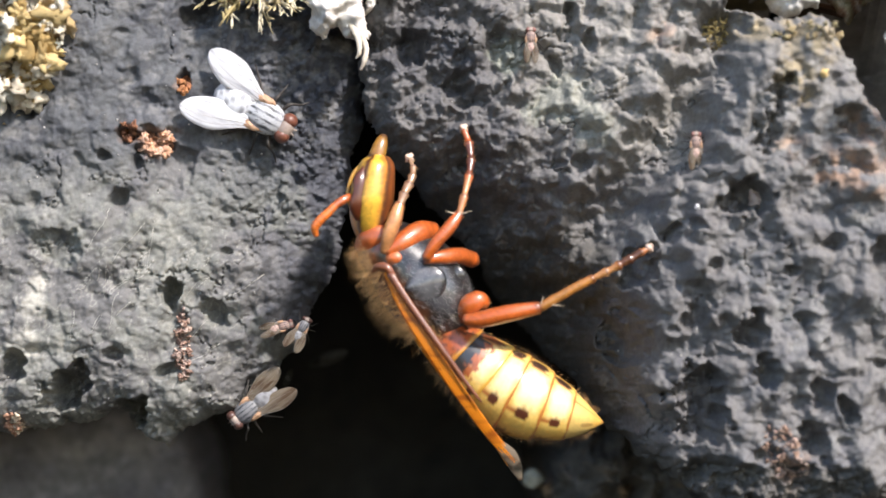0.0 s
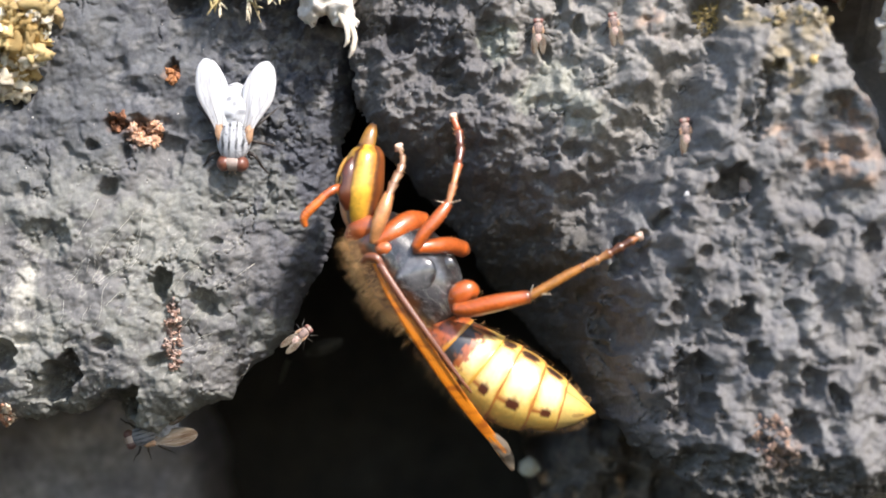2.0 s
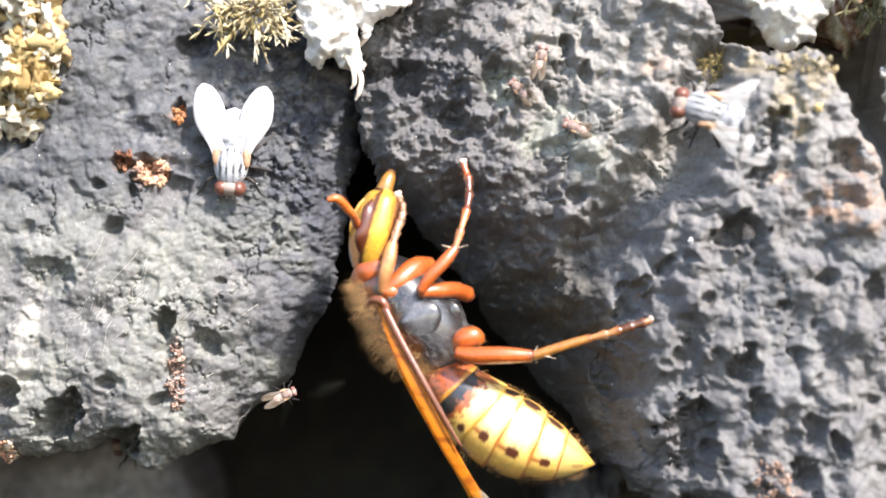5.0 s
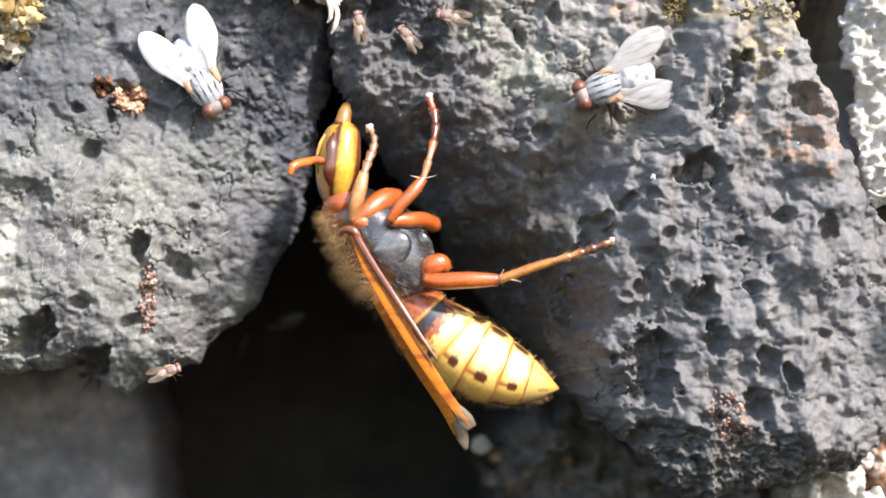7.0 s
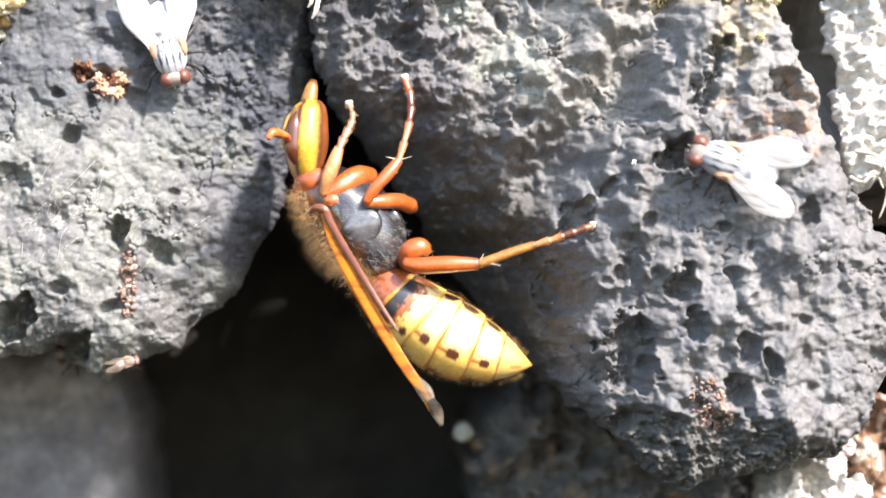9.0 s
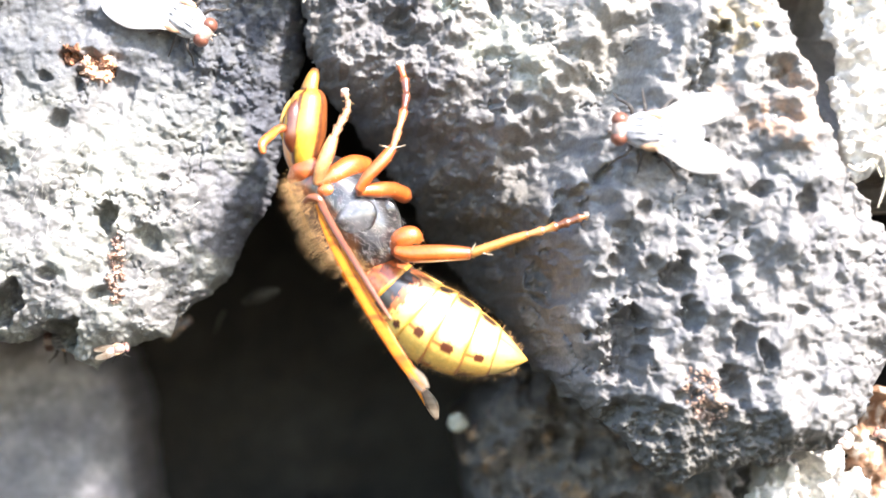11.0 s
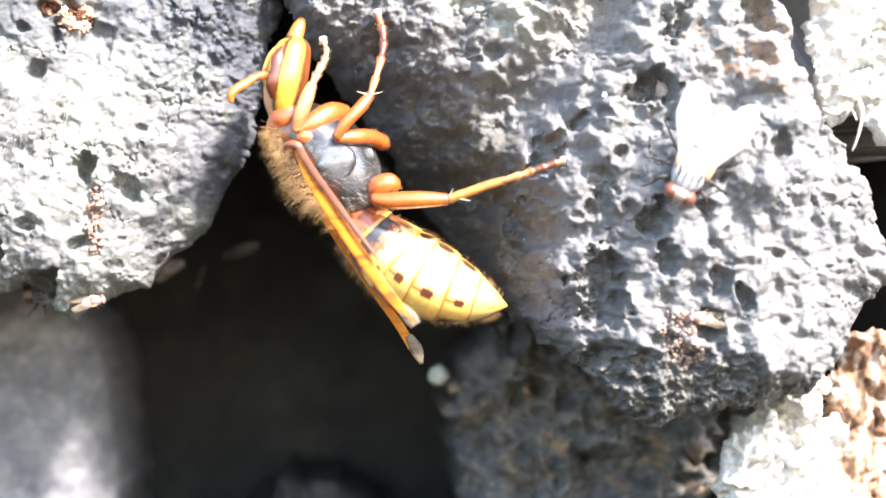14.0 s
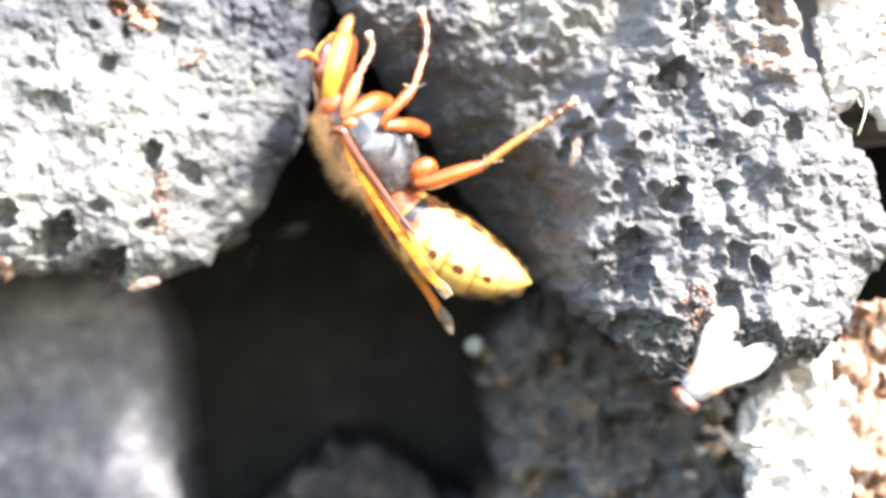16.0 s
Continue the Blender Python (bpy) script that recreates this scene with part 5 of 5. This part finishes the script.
for k in range(24):
    x, z, a = rg.uniform(-30, -13), rg.uniform(-15, 2), rg.uniform(0.5, 1.5)
    ln = rg.uniform(1.5, 4.0)
    row = []
    for s in (0, 0.33, 0.66, 1.0):
        px, pz = x + ln * s * math.cos(a) + 0.15 * rg.normal(), z + ln * s * math.sin(a) + 0.15 * rg.normal()
        row.append((px, -ground_at(px, pz, 0.2) - 0.03, pz, 0.011))
    if max(abs(row[i][1] - row[i + 1][1]) for i in range(3)) < 1.2:
        threads.append(tube(row, 10, 5, 1.0, (0.55, 0.54, 0.48)))
thing("silk_threads", mesh_from("silk_threads", *joined(*threads)), crust, "fine whitish threads across the boulder", "silk", "stuff")


# ---------------------------------------------------------------- what moves
def standing(x, z, heading, y=None, reach=1.2, tilt=0.0):
    """The pose of an insect on the rock at a place of the plan (mm), its head towards `heading` (degrees, 0 to the right, 90 up)."""
    y = -ground_at(x, z, reach) if y is None else y
    h = radians(heading)
    ahead, up = Vector((math.cos(h), 0, math.sin(h))), Vector((0, -1, 0))
    side = up.cross(ahead)
    m = Matrix((ahead, side, up)).transposed().to_4x4()
    return Matrix.Translation(Vector((x, y, z)) * MM) @ m @ pose(0, 0, 0, tilt, 0, 0)


def insect(ob, rows):
    """rows: seconds, x, z, heading, and for a flight the depth y; the first pose holds from the start and the last to the end."""
    poses = [(r[0], standing(*r[1:4], y=r[4] if len(r) > 4 else None, reach=2.4 * ob.scale[0])) for r in rows]
    if poses[0][0] > 0:
        poses.insert(0, (0.0, poses[0][1]))
    if poses[-1][0] < 16:
        poses.append((16.0, poses[-1][1]))
    walk(ob, poses)


def motions():
    base = Vector(ROOT) * MM
    # the hornet sways a little, and leans out of the hole between 7.1 and 8.4 s
    sway = ((0, 0, 0, 0), (1.5, 0.05, 0, 0), (3.0, 0, -0.35, 0), (3.6, 0.05, -0.1, -1), (5.8, 0.2, -0.3, -1.5), (6.5, 0.2, -0.3, 0), (7.0, 0.25, -0.4, 0.5), (7.15, 0.5, -1.0, 0.5), (7.3, 1.3, -2.0, 0), (7.6, 1.4, -2.2, 0), (8.0, 1.5, -2.4, 0),
            (8.15, 1.3, -2.0, 0), (8.35, 0.6, -0.8, 0), (8.5, 0, 0.2, 0.5), (9.0, -0.5, 0.2, 1), (11.4, -0.1, -0.1, 0.5), (12.5, -0.05, 0, 0.5), (14.5, 0, 0, 0.7), (15.0, 0.1, 0.2, 1.2), (15.6, -0.3, 0, 1), (16.0, -0.5, 0.1, -1))
    lean = ((0, 0), (6.9, 0), (7.1, 3), (7.3, 8), (7.7, 10), (8.0, 12), (8.15, 10), (8.35, 4), (8.5, 0), (16, 0))
    axis = Vector((0.80, 0, -0.60))
    spots = {t: Vector((dx, 0, dz)) * MM for t, dx, dz, a in sway}
    walk(hornet, [(t, Matrix.Translation(base + spots[t]) @ Matrix.Rotation(radians(-a), 4, "Y")) for t, dx, dz, a in sway])
    walk(body, [(t, Matrix.Rotation(radians(-a), 4, axis)) for t, a in lean])
    neck = Vector(NECK - ROOT) * MM
    nods = ((0, 0, 0), (2.6, 0, 0), (3.0, 12, 8), (3.3, 14, 6), (3.6, 8, 6), (5.8, 12, 4), (6.6, 10, -1), (7.0, 12, -3), (7.15, 20, 8), (7.3, 32, 20), (7.6, 34, 24), (8.0, 36, 26), (8.15, 34, 20), (8.35, 18, 8), (8.6, 4, -4), (9.0, 0, -6), (11.4, 4, -2), (12.5, 6, -1), (14.5, 4, 3), (15.6, 0, 1), (16, 0, 4))
    push = lambda t: Vector((float(np.interp(t, (7.0, 7.3, 8.1, 8.45), (0, -1.3, -1.3, 0))), 0, 0)) * MM
    walk(head, [(t, Matrix.Translation(neck + push(t)) @ Matrix.Rotation(radians(a), 4, "Y") @ Matrix.Rotation(radians(-b), 4, Vector((0.1, 0, -1)))) for t, b, a in nods])
    scape = Vector(SCAPE - NECK) * MM
    sweeps = ((0, 0, 0), (2.5, 0, 0), (2.8, -30, 40), (3.0, 20, 70), (3.2, 40, 55), (3.4, 45, 45), (3.6, 40, 45), (5.8, 95, 20), (6.1, 35, 35), (6.6, 25, 20), (7.0, 30, 25), (7.15, 60, 20), (7.3, 128, 0), (7.6, 142, 0), (7.75, 84, 0), (7.85, 12, 0), (8.0, -8, 0), (8.1, 62, 0), (8.2, 92, 0), (8.35, 60, 40), (8.6, 45, 60), (8.8, 30, 60), (9.0, 60, 60), (9.2, 30, 45), (11.4, 0, 35), (12.5, -8, 10), (14.5, 10, 15), (15.0, 8, 15), (15.6, 12, 15), (16, 60, 60))
    walk(antenna, [(t, Matrix.Translation(scape) @ Matrix.Rotation(radians(a), 4, "Y") @ Matrix.Rotation(radians(b), 4, Vector((-0.73, 0, 0.68)))) for t, a, b in sweeps])

    # the folded wings spread a little after the fourth second
    hinge = Vector(np.array((-4.34, -3.3, -1.79)) - ROOT) * MM
    across = Vector((0.82, 0, 0.57))
    for wing, rows in ((near_wing, ((0, 0, 0), (3.6, 0, 0), (5.8, 6, -8), (7.0, 1, -14), (7.3, -9, 0), (8.1, -9, 0), (9.0, 3, -26), (12.5, 0, -28), (14.5, -2, -28), (16, -2, -28))),
                       (far_wing, ((0, 0, 0), (3.6, 0, 0), (5.8, 8, 0), (7.0, 3, 0), (7.3, 0, 0), (8.2, 0, 0), (9.0, 2.5, 0), (12.5, 1.5, 0), (14.5, 1, 0), (16, 1, 0)))):
        walk(wing, [(t, Matrix.Translation(hinge) @ Matrix.Rotation(radians(a), 4, "Y") @ Matrix.Rotation(radians(b), 4, across) @ Matrix.Translation(-hinge)) for t, a, b in rows])

    def planted(ob, hip, keep, turns=(), aside=((0, 0, 0), (16, 0, 0))):
        """A leg whose foot stays on the rock while the body sways: keep is the share of the sway that it does not follow."""
        turns = turns or ((0, 0), (16, 0))
        hip = Vector(hip) * MM
        times = sorted({t for t, *_ in sway} | {t for t, _ in turns} | {u[0] for u in aside})
        rows = []
        for t in times:
            d = Vector([np.interp(t, [s[0] for s in sway], [spots[s[0]][k] for s in sway]) for k in range(3)])
            a = float(np.interp(t, [u[0] for u in turns], [u[1] for u in turns]))
            e = Vector([np.interp(t, [u[0] for u in aside], [u[k] for u in aside]) * MM if k else 0 for k in (1, 0, 2)])
            rows.append((t, Matrix.Translation(hip - keep * d + e) @ Matrix.Rotation(radians(a), 4, "Y")))
        walk(ob, rows)

    planted(fore_leg, (fore_leg.location / MM), 0.2, ((0, 0), (2.8, 0), (3.3, -8), (6.8, -8), (7.3, -2), (8.1, -2), (8.5, 0), (16, 0)), ((0, 0, 0), (7.0, 0, 0), (7.3, 1.8, 0.2), (8.1, 2.0, 0.3), (8.45, 0, 0), (16, 0, 0)))
    planted(mid_leg, (mid_leg.location / MM), 0.55, ((0, 0), (7.0, 0), (7.3, -6), (8.1, -6), (8.45, 0), (16, 0)), ((0, 0, 0), (7.0, 0, 0), (7.3, 1.5, -0.5), (8.1, 1.6, -0.6), (8.45, 0, 0), (16, 0, 0)))
    planted(hind_leg, (hind_leg.location / MM), 0.9, ((0, 0), (3.7, 0), (4.6, 10), (5.8, 9), (7, 8.5), (9, 9), (15.7, 8.5), (15.9, -8), (16, -9)))
    insect(resting_fly, ((0, -14.39, 10.49, -29), (0.3, -14.3, 10.5, -27), (0.5, -14.24, 10.46, -29), (0.6, -14.6, 9.6, -55), (0.75, -15.2, 8.7, -80), (0.9, -15.6, 8.2, -90), (1.5, -15.45, 8.3, -92), (2.5, -15.3, 8.08, -94), (3, -15.42, 8.36, -93), (3.5, -15.99, 9.22, -92), (6, -15.96, 9.4, -93), (6.5, -16.07, 9.35, -87), (7, -16.54, 9.78, -59), (7.5, -18.04, 11.04, -62), (8, -17.44, 11.06, -79), (8.5, -17.64, 11.12, -73), (9, -17.63, 11.08, -75), (11.5, -15.75, 12.6, -25), (12, -15.63, 12.45, -28), (12.5, -15.9, 12.15, -12), (13, -15.86, 12.19, -10), (13.3, -16.2, 14.5, 8), (16, -20.38, 24.94, 20)))
    insect(climbing_fly, ((3, 37.95, 19.89, 190, -16), (3.4, 31.51, 16.86, 190, -13), (3.5, 29.19, 15.44, 195, -12), (3.7, 27.32, 14.33, 195, -10), (4.2, 24.27, 13.2, 175), (5.8, 18.9, 12.2, 165), (6, 19.09, 10.82, 216), (6.5, 19.19, 10.73, 216), (6.8, 16.9, 11.0, 208), (7, 15.6, 10.27, 202), (7.3, 13.7, 9.75, 197), (7.45, 14.4, 9.8, 182), (7.5, 15.6, 9.9, 178), (7.65, 16.4, 12.2, 160), (8, 16.49, 14.81, 136), (8.5, 16.77, 14.66, 132), (8.7, 16.3, 17, 138), (9, 15.47, 21.27, 140), (16, 15.59, 22.91, 140)))
    insect(roaming_fly, ((7.8, 44.92, 0.97, 200, -14), (8.2, 37.64, 0.22, 200, -11), (8.3, 34.23, -0.8, 208, -10), (8.5, 31.03, -3.71, 215), (8.7, 28.3, -1.6, 198), (8.9, 27.2, 1.0, 172), (9, 25.82, 3.26, 164), (9.2, 23.7, 3.8, 164), (11.3, 19.1, 4.9, 188), (11.5, 16.17, 6.3, 204), (11.7, 14.6, 6.8, 202), (12, 12.45, 6.62, 197), (12.3, 12.5, 6.4, 196), (12.5, 13.11, 6.09, 194), (12.7, 16.4, 5.6, 214), (12.9, 20.8, 4.5, 236), (13, 22.57, 3.84, 240), (13.3, 24.0, 2.8, 248), (13.5, 24.22, 2.01, 250), (13.7, 24.7, 0.2, 249), (14, 25.53, -2.04, 247), (14.3, 26.3, -5.0, 251), (14.5, 28.24, -6.74, 255), (14.7, 29.4, -10.2, 252), (15, 30.37, -11.89, 248), (15.3, 27.8, -15.0, 220), (15.5, 23.94, -15.92, 188), (15.6, 22.4, -17.0, 185), (15.8, 19.9, -18.6, 192), (16, 25.73, -20.84, 229)))
    insect(passing_fly, ((0, -43.14, 13.2, 180, -10), (0.4, -40.0, 9.0, 190, -10), (0.5, -36.9, 7.0, 170, -10), (0.6, -33.97, 10.13, 150, -9), (1.1, -34.56, 15.92, 150, -8), (1.5, -34.75, 4.37, 160, -8), (1.7, -34.07, 3.31, 170, -8), (2.1, -44.89, 1.96, 180, -10)))
    insect(edge_fly, ((0, -15.27, -12.61, 218, 6.5), (0.3, -15.2, -12.89, 216, 6.5), (0.7, -15.9, -13.6, 214, 6.5), (1.0, -16.96, -14.3, 213, 6.5), (1.2, -16.95, -13.95, 213, 6.5), (1.5, -18.1, -14.72, 192, 7), (1.8, -22.3, -15.6, 195, 8), (2.6, -23.3, -15.4, 198, 8), (3.6, -23.0, -15.4, 198, 8), (5.0, -24.5, -13.5, 190, 12), (16, -25, -13.5, 190, 12)))
    insect(crevice_fly, ((0, -11.13, -6.3, 60, 4), (0.5, -10.75, -6.32, 50, 8), (1.2, -11.62, -4.49, 50, 12), (3, -11.82, -5.17, 40, 12), (5.8, -14.2, -6.12, 30, 14), (9, -17.08, -12.43, 30, 24), (16, -15.07, -10.14, 20, 24)))
    insect(midges[0], ((0, 19.03, 7.8, 90), (1.5, 19.07, 7.86, 90), (3, 18.16, 8.29, 115), (3.5, 16.97, 10.31, 115), (3.7, 16.53, 11.04, 120), (5.8, 6.03, 12.29, 170), (7, 2.82, 15.54, 170), (9, 2.59, 20.62, 170)))
    insect(midges[1], ((0, 11.81, 24.11, 80), (2.3, 13.77, 15.82, 100), (2.7, 13.27, 16.26, 100), (3, 13.3, 16.36, 85), (3.5, 12.19, 17.58, 90), (5.8, 2.96, 13.61, 150), (7, -0.43, 14.06, 130), (9, -2.77, 22.32, 130)))
    insect(midges[2], ((0, -12.79, -6.14, 15), (0.9, -11.39, -5.81, 30), (1.5, -9.92, -5.97, 40, 1), (2.2, -10.51, -7.85, 40, 1.5), (3, -10.98, -7.52, 30, 1.5), (3.6, -10.89, -8.07, 20, 1.5), (5.8, -14.4, -10.9, 30, 1.5), (6.0, -15.6, -11.8, 200, 1.2), (6.5, -19.4, -13.5, 190, 0.5), (7, -18.3, -13.3, 20, 0.8), (7.5, -20.98, -13.91, 15), (9, -20.37, -13.96, 15), (12.5, -20.21, -13.93, 15), (16, -21.47, -14.47, 10)))
    insect(midges[3], ((0, 42.98, -19.49, 150), (11.4, 41.03, -18.3, 160), (12.5, 33.02, -16.68, 160), (12.7, 31.22, -14.63, 160), (13, 30.48, -13.46, 160), (13.5, 27.64, -14.47, 170), (14, 26.7, -13.57, 175), (14.3, 24.03, -14.52, 170), (14.5, 20.52, -13.03, 135), (14.7, 17.77, -12.34, 130), (15, 15.22, -10.05, 120), (15.3, 13.31, -5.74, 100), (15.6, 13.65, -4.7, 95), (15.8, 14.47, -2.7, 90), (16, 15.04, -1.85, 85)))
    insect(midges[4], ((0, -19.82, 30.45, 200), (9, -26.88, 23.44, 200), (12.5, -16.61, 19.27, 190), (14.5, -13.25, 10.47, 200), (15, -12.89, 7.48, 210), (15.6, -15.27, 6.03, 210), (16, -18.09, 4.59, 215)))
    insect(midges[5], ((0, 6.68, 16.01, 90), (1.5, 7.97, 15.91, 90), (3, 8.19, 15.36, 90), (3.5, 12.23, 17.66, 20), (5.8, 2.47, 16.1, 100), (7, -4.23, 14.91, 100), (9, -4.45, 19.73, 100)))


motions()
